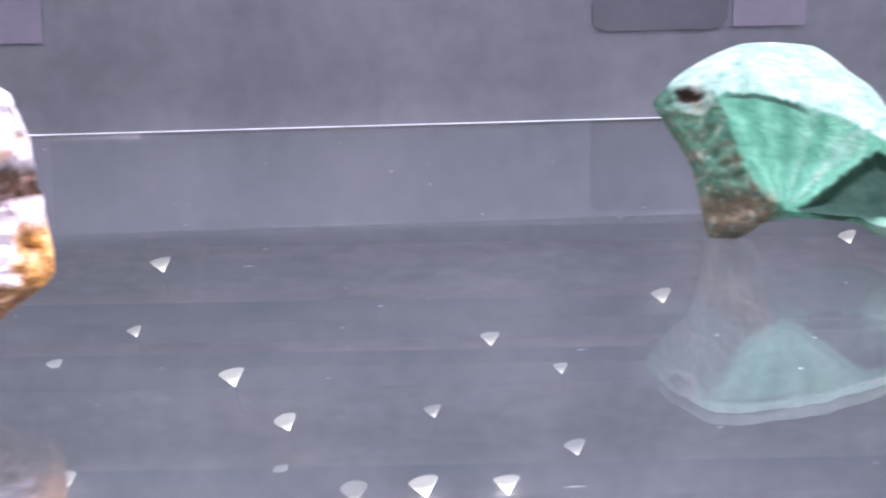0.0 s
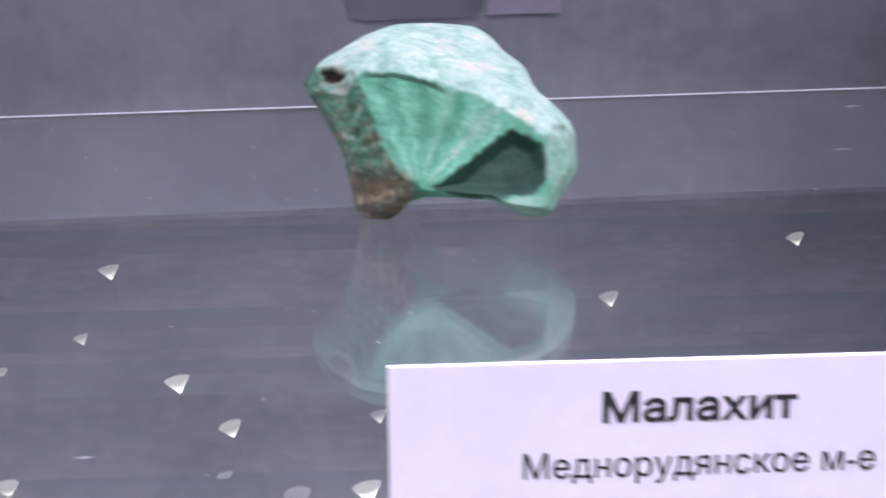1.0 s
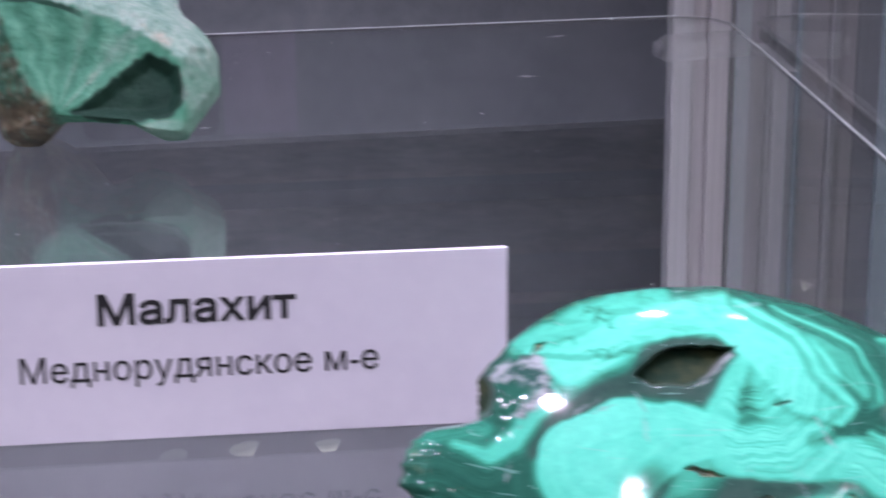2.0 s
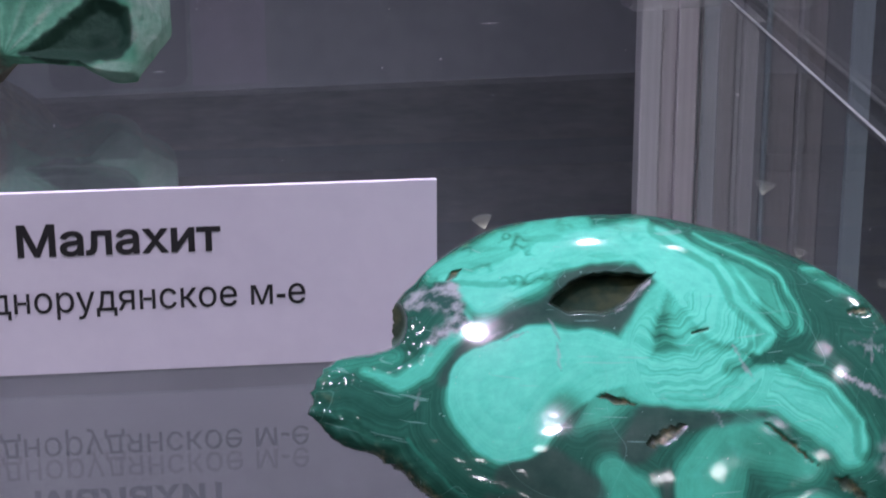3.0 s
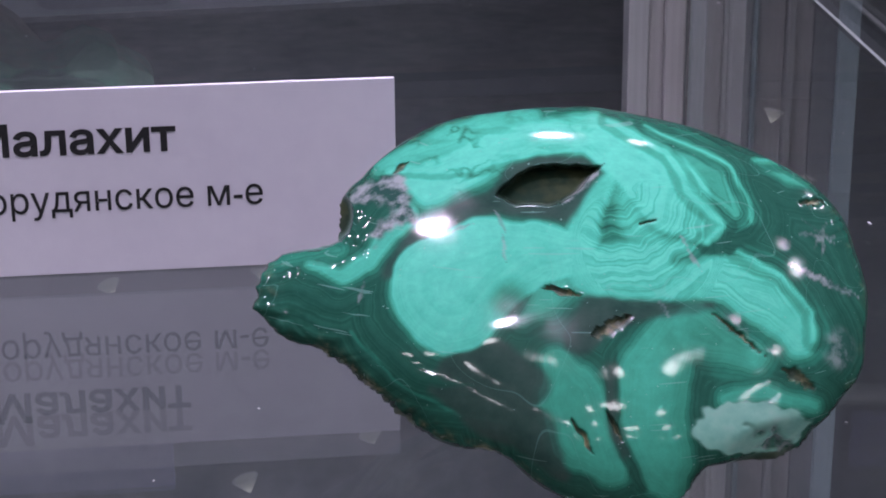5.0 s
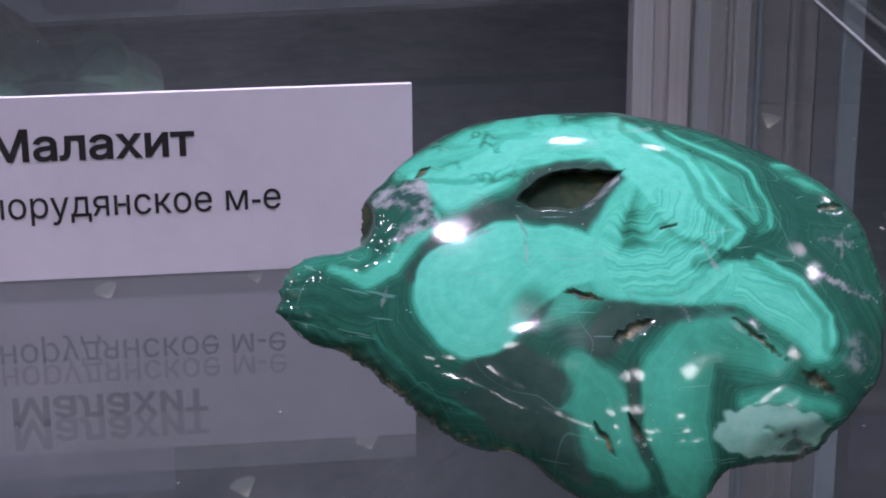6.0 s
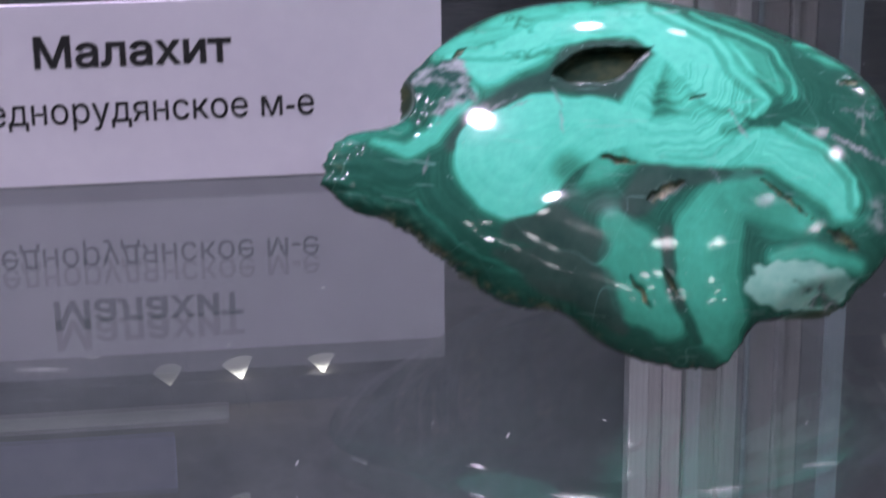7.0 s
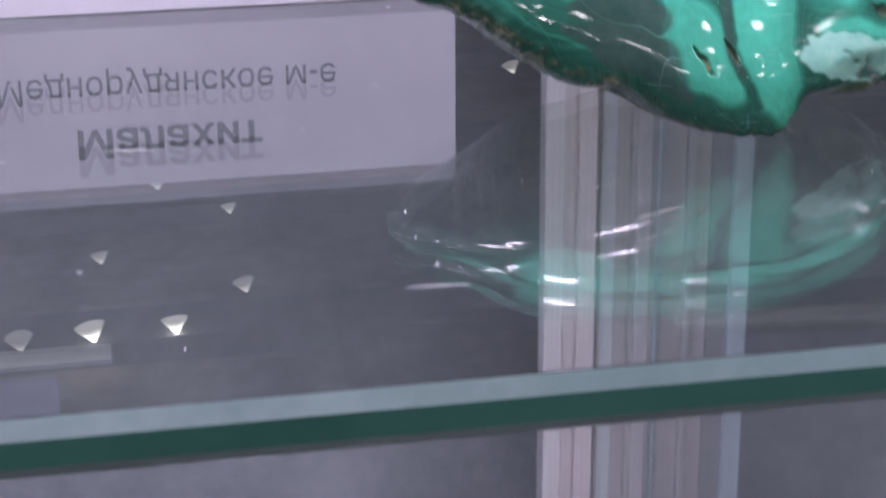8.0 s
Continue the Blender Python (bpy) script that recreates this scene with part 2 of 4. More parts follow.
def quartz():
    """Milky quartz with iron-stained orange patches and dark clefts."""
    m, nt, b = material("stained_quartz", 0.32)
    milky = ramp(nt, noise_of(nt, 120.0, 6.0, 0.65), [(0.30, (0.42, 0.36, 0.36)), (0.45, (0.64, 0.60, 0.62)), (0.65, (0.78, 0.76, 0.80))])
    rust = ramp(nt, noise_of(nt, 200.0, 6.0, 0.65), [(0.32, (0.16, 0.075, 0.025)), (0.48, (0.52, 0.25, 0.06)), (0.66, (0.72, 0.48, 0.20))])
    umber = ramp(nt, noise_of(nt, 170.0, 5.0), [(0.35, (0.030, 0.018, 0.012)), (0.65, (0.12, 0.070, 0.045))])
    veins = ramp(nt, noise_of(nt, 55.0, 6.0, 0.6, 0.8), [(0.54, (0.0, 0.0, 0.0)), (0.62, (1.0, 1.0, 1.0))])
    col = mix(nt, calc(nt, "MULTIPLY", veins, 0.5), milky, rust)
    col = mix(nt, attr(nt, "rust"), col, rust)
    col = mix(nt, attr(nt, "cleft"), col, umber)
    nt.links.new(col, b.inputs["Base Color"])
    bump(nt, b, noise_of(nt, 260.0, 5.0), 0.6, 0.0015)
    return m


# ---- building helpers ----
def mesh_of(name, bm, mat, smooth=False):
    me = bpy.data.meshes.new(name)
    bm.normal_update()
    bm.to_mesh(me)
    bm.free()
    me.materials.append(mat)
    if smooth:
        me.polygons.foreach_set("use_smooth", [True] * len(me.polygons))
    return me


def part(name, bm, mat, parent=None, label="", smooth=False, m=None):
    ob = new(name, mesh_of(name, bm, mat, smooth))
    if parent is not None:
        ob.parent = parent
    if m is not None:
        ob.matrix_basis = m
    return tagged(ob, label)


def empty(name, m):
    ob = new(name)
    ob.matrix_basis = m
    ob.empty_display_size = 0.01
    return ob


def box(x0, x1, y0, y1, z0, z1, bevel=0.0):
    bm = bmesh.new()
    bmesh.ops.create_cube(bm, size=1.0, matrix=Matrix.LocRotScale(((x0 + x1) / 2, (y0 + y1) / 2, (z0 + z1) / 2), None, (x1 - x0, y1 - y0, z1 - z0)))
    if bevel:
        bmesh.ops.bevel(bm, geom=bm.edges[:], offset=bevel, segments=2, affect="EDGES", profile=0.5)
    return bm


def lathe(points, n=24):
    """A turned body from (radius, height) pairs."""
    bm = bmesh.new()
    rings = [[bm.verts.new((max(r, 1e-5) * math.cos(k * math.tau / n), max(r, 1e-5) * math.sin(k * math.tau / n), z)) for k in range(n)] for r, z in points]
    for a, c in zip(rings, rings[1:]):
        for k in range(n):
            bm.faces.new((a[k], a[(k + 1) % n], c[(k + 1) % n], c[k]))
    bm.faces.new(rings[0][::-1])
    bm.faces.new(rings[-1])
    return bm


def slab(corners, z0, z1):
    """A plate with the given plan corners (counter-clockwise)."""
    bm = bmesh.new()
    lo = [bm.verts.new((x, y, z0)) for x, y in corners]
    hi = [bm.verts.new((x, y, z1)) for x, y in corners]
    n = len(corners)
    bm.faces.new(lo[::-1])
    bm.faces.new(hi)
    for k in range(n):
        bm.faces.new((lo[k], lo[(k + 1) % n], hi[(k + 1) % n], hi[k]))
    return bm


# ---- the hall round the case ----
def setting(name, bm, mat, label, category):
    return tagged(part(name, bm, mat), label, category, kind="structure")


FLOOR_Z, CEIL_Z = -1.10, 2.62
setting("floor", box(-8, 8, -6, 13, FLOOR_Z - 0.1, FLOOR_Z), FLOOR, "dark grey polished stone hall floor", "floor")
setting("ceiling", box(-8.2, 8.2, -6.2, 13.2, CEIL_Z, CEIL_Z + 0.15), CEILING, "grey painted hall ceiling with lamps", "ceiling")
setting("wall_north", box(-8.2, 8.2, 13, 13.2, FLOOR_Z - 0.1, CEIL_Z), WALL, "plain grey painted hall wall", "wall")
setting("wall_south", box(-8.2, 8.2, -6.2, -6, FLOOR_Z - 0.1, CEIL_Z), WALL, "plain grey painted hall wall", "wall")
setting("wall_east", box(8, 8.2, -6, 13, FLOOR_Z - 0.1, CEIL_Z), WALL, "plain grey painted hall wall", "wall")
setting("wall_west", box(-8.2, -8, -6, 13, FLOOR_Z - 0.1, CEIL_Z), WALL, "plain grey painted hall wall", "wall")
for y, w in ((9.9, 0.10), (8.3, 0.16), (7.6, 0.10), (6.2, 0.16), (4.6, 0.12)):
    setting("trim", box(-8, 8, y - w, y + w, CEIL_Z - 0.10, CEIL_Z - 0.002, 0.01), BEAM, "dark painted beam under the hall ceiling", "beam")


def cone_lamp(shade, label):
    """A small conical pendant: frosted shade, bulb in its neck, cord."""
    lamp = empty("pendant_lamp", pose(0, 0, 0))
    part("shade", lathe([(0.050, -0.062), (0.052, -0.064), (0.054, -0.062), (0.006, -0.003), (0.002, 0.0)], 20), shade, lamp, "frosted glowing conical shade", True)
    part("bulb", lathe([(0.0, -0.040), (0.008, -0.036), (0.010, -0.028), (0.006, -0.016), (0.0, -0.012)], 16), BULB, lamp, "bright bulb", True)
    part("cord", lathe([(0.0012, -0.001), (0.0012, 0.118)], 6), DARK_METAL, lamp)
    return tagged(lamp, label, "lamp", "hall pendant lamps")


LAMPS = [(-1.21, 8.95), (-1.53, 7.56), (0.34, 7.76), (0.62, 7.44), (0.06, 6.91), (1.19, 8.33), (-1.24, 8.03), (0.58, 6.45),
         (-0.52, 6.33), (0.38, 5.31), (-0.02, 5.01), (0.45, 4.79), (2.32, 9.33), (-0.25, 6.02),
         (-1.6, 1.6), (-0.5, 2.0), (0.7, 1.5), (1.8, 2.1), (-2.1, 0.3), (0.4, 0.1), (2.6, 0.6)]
CLEAR_LAMPS = [(-0.75, 7.23), (-0.51, 6.75), (-1.29, 6.22)]
BRIGHT_LAMPS = [(0.0, 6.02), (0.29, 6.06)]
lamp_rnd = random.Random(3)
for places, shade, label in ((LAMPS, SHADE, "small dim conical pendant lamp under the hall ceiling"), (CLEAR_LAMPS, CLEAR_SHADE, "small glowing conical pendant lamp under the hall ceiling"),
                             (BRIGHT_LAMPS, BRIGHT_SHADE, "small bright conical pendant lamp under the hall ceiling")):
    first_lamp = cone_lamp(shade, label)
    first_lamp.matrix_basis = pose(*places[0], CEIL_Z - 0.110, 4, 12)
    for x, y in places[1:]:
        size = lamp_rnd.uniform(0.6, 0.95)
        copy_thing(first_lamp, pose(x, y, CEIL_Z - 0.110 * size, lamp_rnd.uniform(-9, 9), lamp_rnd.uniform(5, 19)) @ Matrix.Scale(size, 4))


def ceiling_lamp():
    """A round ceiling lamp: metal ring and glowing opal dome."""
    lamp = empty("ceiling_lamp", pose(0, 0, 0))
    part("ring", lathe([(0.12, 0.0), (0.122, -0.02), (0.105, -0.03), (0.10, -0.015), (0.10, 0.0)], 32), CHROME, lamp, "shiny metal ring", True)
    part("dome", lathe([(0.098, -0.010), (0.085, -0.03), (0.05, -0.043), (0.0, -0.048)], 28), glow("opal_glow", (0.95, 0.92, 1.0), 20.0), lamp, "glowing opal dome", True)
    return tagged(lamp, "round glowing ceiling lamp on the hall ceiling", "lamp", "round hall lamps")


round_lamp = ceiling_lamp()
round_lamp.matrix_basis = pose(0.2, -1.45, CEIL_Z - 0.002)
for row in range(4):
    for k in range(6):
        if (row, k) != (0, 3):
            copy_thing(round_lamp, pose(-2.7 + 1.0 * k + lamp_rnd.uniform(-0.3, 0.3), -1.4 - 0.95 * row + lamp_rnd.uniform(-0.25, 0.25), CEIL_Z - 0.002))

# a pale sign on a stand beyond the case
sign = empty("sign_stand", pose(-0.42, 1.15, FLOOR_Z))
part("board", box(-0.34, 0.335, -0.008, 0.008, 1.655, 1.70, 0.002), painted("lilac_board", (0.50, 0.46, 0.78), (0.58, 0.54, 0.86), 12.0, 0.6), sign, "pale lavender sign board")
part("light_bar", box(-0.34, 0.38, -0.010, 0.010, 1.632, 1.640, 0.002), TUBE, sign, "thin glowing bar")
part("pole", lathe([(0.012, 0.02), (0.012, 1.655)], 12), DARK_METAL, sign, smooth=True, m=pose(-0.30, 0.02, 0))
part("base_plate", lathe([(0.14, 0.0), (0.14, 0.015), (0.02, 0.03)], 24), DARK_METAL, sign, m=pose(-0.30, 0.02, 0))
tagged(sign, "narrow pale sign board on a dark metal stand", "sign")

# ---- the display case ----
TOP = 0.0
THICK, ARR = 0.0059, 0.0016
FRONT_L, FRONT_R = -0.1550, -0.1622
corners = [(-0.62, FRONT_L), (0.101, FRONT_R), (0.1365, 0.372), (0.132, 0.384), (0.122, 0.3885), (-0.62, 0.335)]
shelf = empty("glass_shelf", pose(0, 0, 0))
pane = part("pane", slab(corners, TOP - THICK, TOP), GLASS, shelf, "clear faintly green glass pane")
pane.visible_shadow = False


def edge_strip(p, q, out, prof):
    """A strip along the edge p-q whose section is given as (outward, height) pairs."""
    bm = bmesh.new()
    d = Vector((q[0] - p[0], q[1] - p[1], 0)).normalized()
    o = Vector((d.y, -d.x, 0)) * out
    ends = []
    for e in (p, q):
        ends.append([bm.verts.new(Vector((e[0], e[1], 0)) + o * a + Vector((0, 0, z))) for a, z in prof])
    n = len(prof)
    for k in range(n):
        bm.faces.new((ends[0][k], ends[0][(k + 1) % n], ends[1][(k + 1) % n], ends[1][k]))
    bm.faces.new(ends[0][::-1])
    bm.faces.new(ends[1])
    bmesh.ops.recalc_face_normals(bm, faces=bm.faces[:])
    return bm


G = 0.0002
p, q = corners[0], corners[1]
part("edge_face", edge_strip(p, q, 1.0, [(G, TOP - ARR), (G + ARR, TOP - ARR), (G + ARR, TOP - THICK + ARR), (G, TOP - THICK + ARR)]), EDGE, shelf, "deep green polished glass edge")
part("upper_arris", edge_strip(p, q, 1.0, [(G, TOP), (G + ARR, TOP - ARR), (G, TOP - ARR)]), FRONT_ARRIS, shelf, "pale green ground bevel")
part("lower_arris", edge_strip(p, q, 1.0, [(G, TOP - THICK), (G + ARR, TOP - THICK + ARR), (G, TOP - THICK + ARR)]), LOWER_ARRIS, shelf, "pale green ground bevel")
for w, p, q in ((0.0011, corners[1], corners[2]), (0.0012, corners[2], corners[3]), (0.0014, corners[3], corners[4]), (0.0030, corners[4], corners[5])):
    part("rear_arris", edge_strip(p, q, 1.0, [(G, TOP), (G + w, TOP - 0.0002), (G + w, TOP - 0.0008), (G, TOP - 0.0006)]), ARRIS if w > 0.0013 else SIDE_ARRIS, shelf, "ground bevel with the caught light in its colour")
tagged(shelf, "clear glass display shelf with green polished edges", "shelf")

# shelf pegs at the rear corner
def peg(x, y, rz):
    p = empty("shelf_support", pose(x, y, TOP - THICK - 0.0052, 0, 0, rz))
    part("rod", lathe([(0.0036, -0.034), (0.0048, -0.032), (0.0048, 0.0)], 24), ACRYLIC, p, "clear plastic rod", True, pose(0, 0, 0, 0, 90, 0))
    part("end_cap", lathe([(0.0022, -0.0365), (0.003, -0.036), (0.003, -0.0342)], 20), CHROME, p, "shiny metal screw end", True, pose(0, 0, 0, 0, 90, 0))
    return tagged(p, "clear plastic peg under the shelf corner", "shelf support")


peg(0.142, 0.365, 12)

# rear corner profile, a bundle of upright strips tinted to stand for reflections
profile = empty("corner_profile", pose(0.1215, 0.398, FLOOR_Z, 0, 0, 4))
at = 0.0
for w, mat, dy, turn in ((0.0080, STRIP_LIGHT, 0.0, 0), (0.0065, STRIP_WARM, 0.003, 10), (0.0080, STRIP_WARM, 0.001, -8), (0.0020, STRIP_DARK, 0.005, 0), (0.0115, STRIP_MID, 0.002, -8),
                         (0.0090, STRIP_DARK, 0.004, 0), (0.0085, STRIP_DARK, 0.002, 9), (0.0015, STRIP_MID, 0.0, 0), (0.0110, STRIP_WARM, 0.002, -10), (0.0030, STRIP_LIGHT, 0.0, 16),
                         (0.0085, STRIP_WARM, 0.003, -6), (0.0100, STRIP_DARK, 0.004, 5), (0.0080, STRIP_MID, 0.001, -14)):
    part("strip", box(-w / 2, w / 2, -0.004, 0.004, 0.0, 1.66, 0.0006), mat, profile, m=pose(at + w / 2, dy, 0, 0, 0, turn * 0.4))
    at += w + 0.0001
tagged(profile, "grey fluted metal corner profile of the case", "corner profile")

# glass side pane of the case
side = part("side_pane", slab([(0.1055, -0.170), (0.1115, -0.170), (0.1495, 0.392), (0.1435, 0.392)], -1.095, 0.50), SIDE_GLASS)
side.visible_shadow = False
tagged(side, "clear glass side pane of the display case", "glass pane")

# grey panel behind the shelf
setting("display_panel", box(-2.2, 2.2, 0.0, 0.04, FLOOR_Z, 0.063, 0.002), PLINTH, "grey fabric-covered panel standing behind the shelf", "panel").matrix_basis = pose(0, 0.485, 0, 0, 0, 4)

# case canopy with its downlights
canopy = part("case_canopy", box(-0.62, 0.50, -0.26, 0.40, 0.503, 0.53, 0.003), DARK_METAL)
tagged(canopy, "dark metal canopy of the display case", "canopy")


def downlight():
    d = empty("downlight", pose(0, 0, 0))
    part("ring", lathe([(0.026, 0.0), (0.027, -0.004), (0.022, -0.006), (0.018, -0.004), (0.018, 0.0)], 28), CHROME, d, "shiny metal ring", True)
    part("lens", lathe([(0.017, -0.001), (0.0165, -0.003), (0.0, -0.0035)], 24), glow("downlight_glow", (1.0, 0.95, 1.0), 20.0), d, "bright lens", True)
    return tagged(d, "small round downlight set in the case canopy", "downlight", "case downlights")


light = downlight()
light.matrix_basis = pose(SPOTS[0][0], SPOTS[0][1], 0.5025)
# The last fitting goes with the added panel washer.
for x, y, z, watts, cone in SPOTS[1:]:
    copy_thing(light, pose(x, y, 0.5025))


# ---- the label card ----
def outlines(pts, edges):
    """Closed loops of a wire, outer ones counter-clockwise, holes clockwise."""
    near = {}
    for a, b in edges:
        near.setdefault(a, []).append(b)
        near.setdefault(b, []).append(a)
    seen, loops = set(), []
    for start in near:
        if start in seen:
            continue
        loop, last, here = [], None, start
        while here not in seen:
            seen.add(here)
            loop.append(here)
            ahead = [k for k in near[here] if k != last and k not in seen]
            last, here = here, (ahead[0] if ahead else start)
        loops.append(loop)
    turned = []
    for loop in loops:
        area = sum(pts[loop[k - 1]].x * pts[loop[k]].y - pts[loop[k]].x * pts[loop[k - 1]].y for k in range(len(loop)))
        hole = sum(1 for other in loops if other is not loop and holds([pts[i] for i in other], pts[loop[0]])) % 2
        turned.append(loop[::-1] if (area > 0) == bool(hole) else loop)
    return turned


def thicker(pts, loops, by):
    """The outlines pushed outwards, as for a bolder weight."""
    moved = list(pts)
    for loop in loops:
        n = len(loop)
        for k in range(n):
            p, q, r = pts[loop[k - 1]], pts[loop[k]], pts[loop[(k + 1) % n]]
            d1, d2 = (q - p).normalized(), (r - q).normalized()
            out = Vector((d1.y + d2.y, -d1.x - d2.x))
            if out.length > 1e-6:
                out.normalize()
                moved[loop[k]] = q + out * by / max(0.6, abs(out.x * d1.y - out.y * d1.x))
    return moved


def holds(ring, p):
    odd = False
    for u, v in zip(ring, ring[1:] + ring[:1]):
        if (u.y > p.y) != (v.y > p.y) and p.x < u.x + (p.y - u.y) / (v.y - u.y) * (v.x - u.x):
            odd = not odd
    return odd


def lettering(text, x0, x1, z0, height, bold):
    """Upright printed letters facing -y: left and right end, baseline and capital height."""
    cu = bpy.data.curves.new("lettering", "FONT")
    cu.body, cu.size, cu.resolution_u, cu.fill_mode = text, 1.0, 5, "NONE"
    tmp = new("lettering_source", cu)
    wire = bpy.data.meshes.new_from_object(tmp.evaluated_get(bpy.context.evaluated_depsgraph_get()))
    bpy.data.objects.remove(tmp)
    pts = [v.co.to_2d() for v in wire.vertices]
    edges = [tuple(e.vertices) for e in wire.edges]
    loops = outlines(pts, edges)
    if bold:
        pts = thicker(pts, loops, bold)
    edges = [(loop[k - 1], loop[k]) for loop in loops for k in range(len(loop))]
    out, _, tris, *_ = geometry.delaunay_2d_cdt(pts, edges, [], 0, 1e-5)
    p0, p1 = np.array([pts[a] for a, b in edges]), np.array([pts[b] for a, b in edges])
    kept = []
    for tri in tris:
        cx, cy = (sum(out[i][k] for i in tri) / 3 for k in (0, 1))
        up, down = (p0[:, 1] <= cy) & (p1[:, 1] > cy), (p0[:, 1] > cy) & (p1[:, 1] <= cy)
        with np.errstate(divide="ignore", invalid="ignore"):
            at_x = p0[:, 0] + (cy - p0[:, 1]) / (p1[:, 1] - p0[:, 1]) * (p1[:, 0] - p0[:, 0])
        if int((up & (at_x > cx)).sum()) != int((down & (at_x > cx)).sum()):
            kept.append(tuple(tri))
    lo, hi = min(p.x for p in pts), max(p.x for p in pts)
    sx, sz = (x1 - x0) / (hi - lo), height / 0.73
    me = bpy.data.meshes.new("lettering")
    me.from_pydata([(x0 + (p.x - lo) * sx, -0.00015, z0 + p.y * sz) for p in out], [], kept)
    me.materials.append(INK)
    return new("lettering", me)


card = empty("label_card", pose(0, 0, 0.0002))
part("sheet", box(-0.100, 0.0, 0.0, 0.0011, 0.0, 0.0300, 0.0001), PAPER, card, "white card sheet")
for text, x0, x1, z0, h, bold in (("Малахит", -0.0658, -0.0343, 0.0198, 0.0050, 0.024), ("Меднорудянское м-е", -0.0785, -0.0212, 0.0104, 0.0044, 0.003)):
    line = lettering(text, x0, x1, z0, h, bold)
    line.parent = card
    tagged(line, "black printed lettering")
tagged(card, "white printed label card standing on the glass shelf", "label card")


# ---- minerals ----
def radius_at(table, th, smooth):
    n = len(table)
    q = (th / math.tau * n) % n
    i, f = int(q) % n, q - int(q)
    p = [table[(i + k) % n] for k in (-1, 0, 1, 2)]
    if not smooth:
        return p[1] + (p[2] - p[1]) * f
    return 0.5 * (2 * p[1] + (p[2] - p[0]) * f + (2 * p[0] - 5 * p[1] + 4 * p[2] - p[3]) * f * f + (3 * p[1] - p[0] - 3 * p[2] + p[3]) * f ** 3)


def stone(name, mat, centre, axes, table, smooth, front, back, masks, around=300, deep=80, rear=26, shade_smooth=True, ragged=None, inner_soft=False):
    """A closed stone in millimetres: an outline of radii round its broad side, a front and a rear relief over it.
    front(a, b, rad, edge) and back(...) give the depth; masks(a, b, c, rad) the mineral zones."""
    A, B, V = (Vector(v).normalized() for v in axes)
    verts, names, fields = [], None, []
    rows = []
    for layer in range(deep + rear):
        ring = []
        for k in range(around):
            th = k * math.tau / around
            R = radius_at(table, th, smooth) + (ragged(th) if ragged else 0.0)
            soft = sum(radius_at(table, th + u * 0.11, True) for u in range(-4, 5)) / 9 if inner_soft else R
            if layer < deep:
                rad = math.sin((layer + 0.5) / deep * math.pi / 2) if layer < deep - 1 else 1.0
            else:
                rad = math.cos((layer - deep + 1) / (rear + 1) * math.pi / 2)
            r = rad * (soft + (R - soft) * rad ** 8)
            a, b = r * math.cos(th), r * math.sin(th)
            ea, eb = R * math.cos(th), R * math.sin(th)
            c = front(a, b, rad, (ea, eb)) if layer < deep else back(a, b, rad, (ea, eb))
            zones = masks(a, b, c, rad) if layer < deep else masks(ea, eb, c, 1.0)
            names = names or list(zones)
            fields.append([zones[z] for z in names])
            ring.append(len(verts))
            verts.append(Vector(centre) + (A * a + B * b + V * c) / 1000)
        rows.append(ring)
    faces = []
    for r0, r1 in zip(rows, rows[1:]):
        for k in range(around):
            faces.append((r0[k], r0[(k + 1) % around], r1[(k + 1) % around], r1[k]))
    faces.append(tuple(rows[0][::-1]))
    faces.append(tuple(rows[-1]))
    base = Vector((centre[0], centre[1], 0))
    low = min(v.z for v in verts)
    half = deep * around
    lowest_rear = min(v.z for v in verts[half:])
    if low > 0.0004:
        for i in range(half, len(verts)):
            v = verts[i]
            w = max(0.0, 1 - (v.z - lowest_rear) / 0.012)
            inner = min(1.0, (i - half) / (around * 4))
            v.z -= (lowest_rear - 0.0002) * w * inner
    for v in verts:
        v.z = max(v.z, 0.0001)
    me = bpy.data.meshes.new(name)
    me.from_pydata([v - base for v in verts], [], faces)
    me.materials.append(mat)
    for j, nm in enumerate(names):
        at_ = me.attributes.new(nm, "FLOAT", "POINT")
        at_.data.foreach_set("value", [f[j] for f in fields])
    if shade_smooth:
        me.polygons.foreach_set("use_smooth", [True] * len(me.polygons))
    bm = bmesh.new()
    bm.from_mesh(me)
    bmesh.ops.recalc_face_normals(bm, faces=bm.faces[:])
    bm.to_mesh(me)
    bm.free()
    ob = new(name, me)
    ob.location = base
    return ob


def step(x, lo, hi):
    t = min(1.0, max(0.0, (x - lo) / (hi - lo)))
    return t * t * (3 - 2 * t)


def along(points, x):
    for (x0, y0), (x1, y1) in zip(points, points[1:]):
        if x <= x1:
            return y0 + (max(x, x0) - x0) * (y1 - y0) / (x1 - x0)
    return points[-1][1]


def wobble(a, b, scale, seed):
    return noise.noise((a * scale, b * scale, seed))


def chain(a, b, links):
    """Distance outside a chain of round links (x, y, r)."""
    best = 1e9
    for (x0, y0, r0), (x1, y1, r1) in zip(links, links[1:]):
        dx, dy = x1 - x0, y1 - y0
        t = max(0.0, min(1.0, ((a - x0) * dx + (b - y0) * dy) / (dx * dx + dy * dy)))
        best = min(best, math.hypot(a - x0 - t * dx, b - y0 - t * dy) - r0 - t * (r1 - r0))
    return best


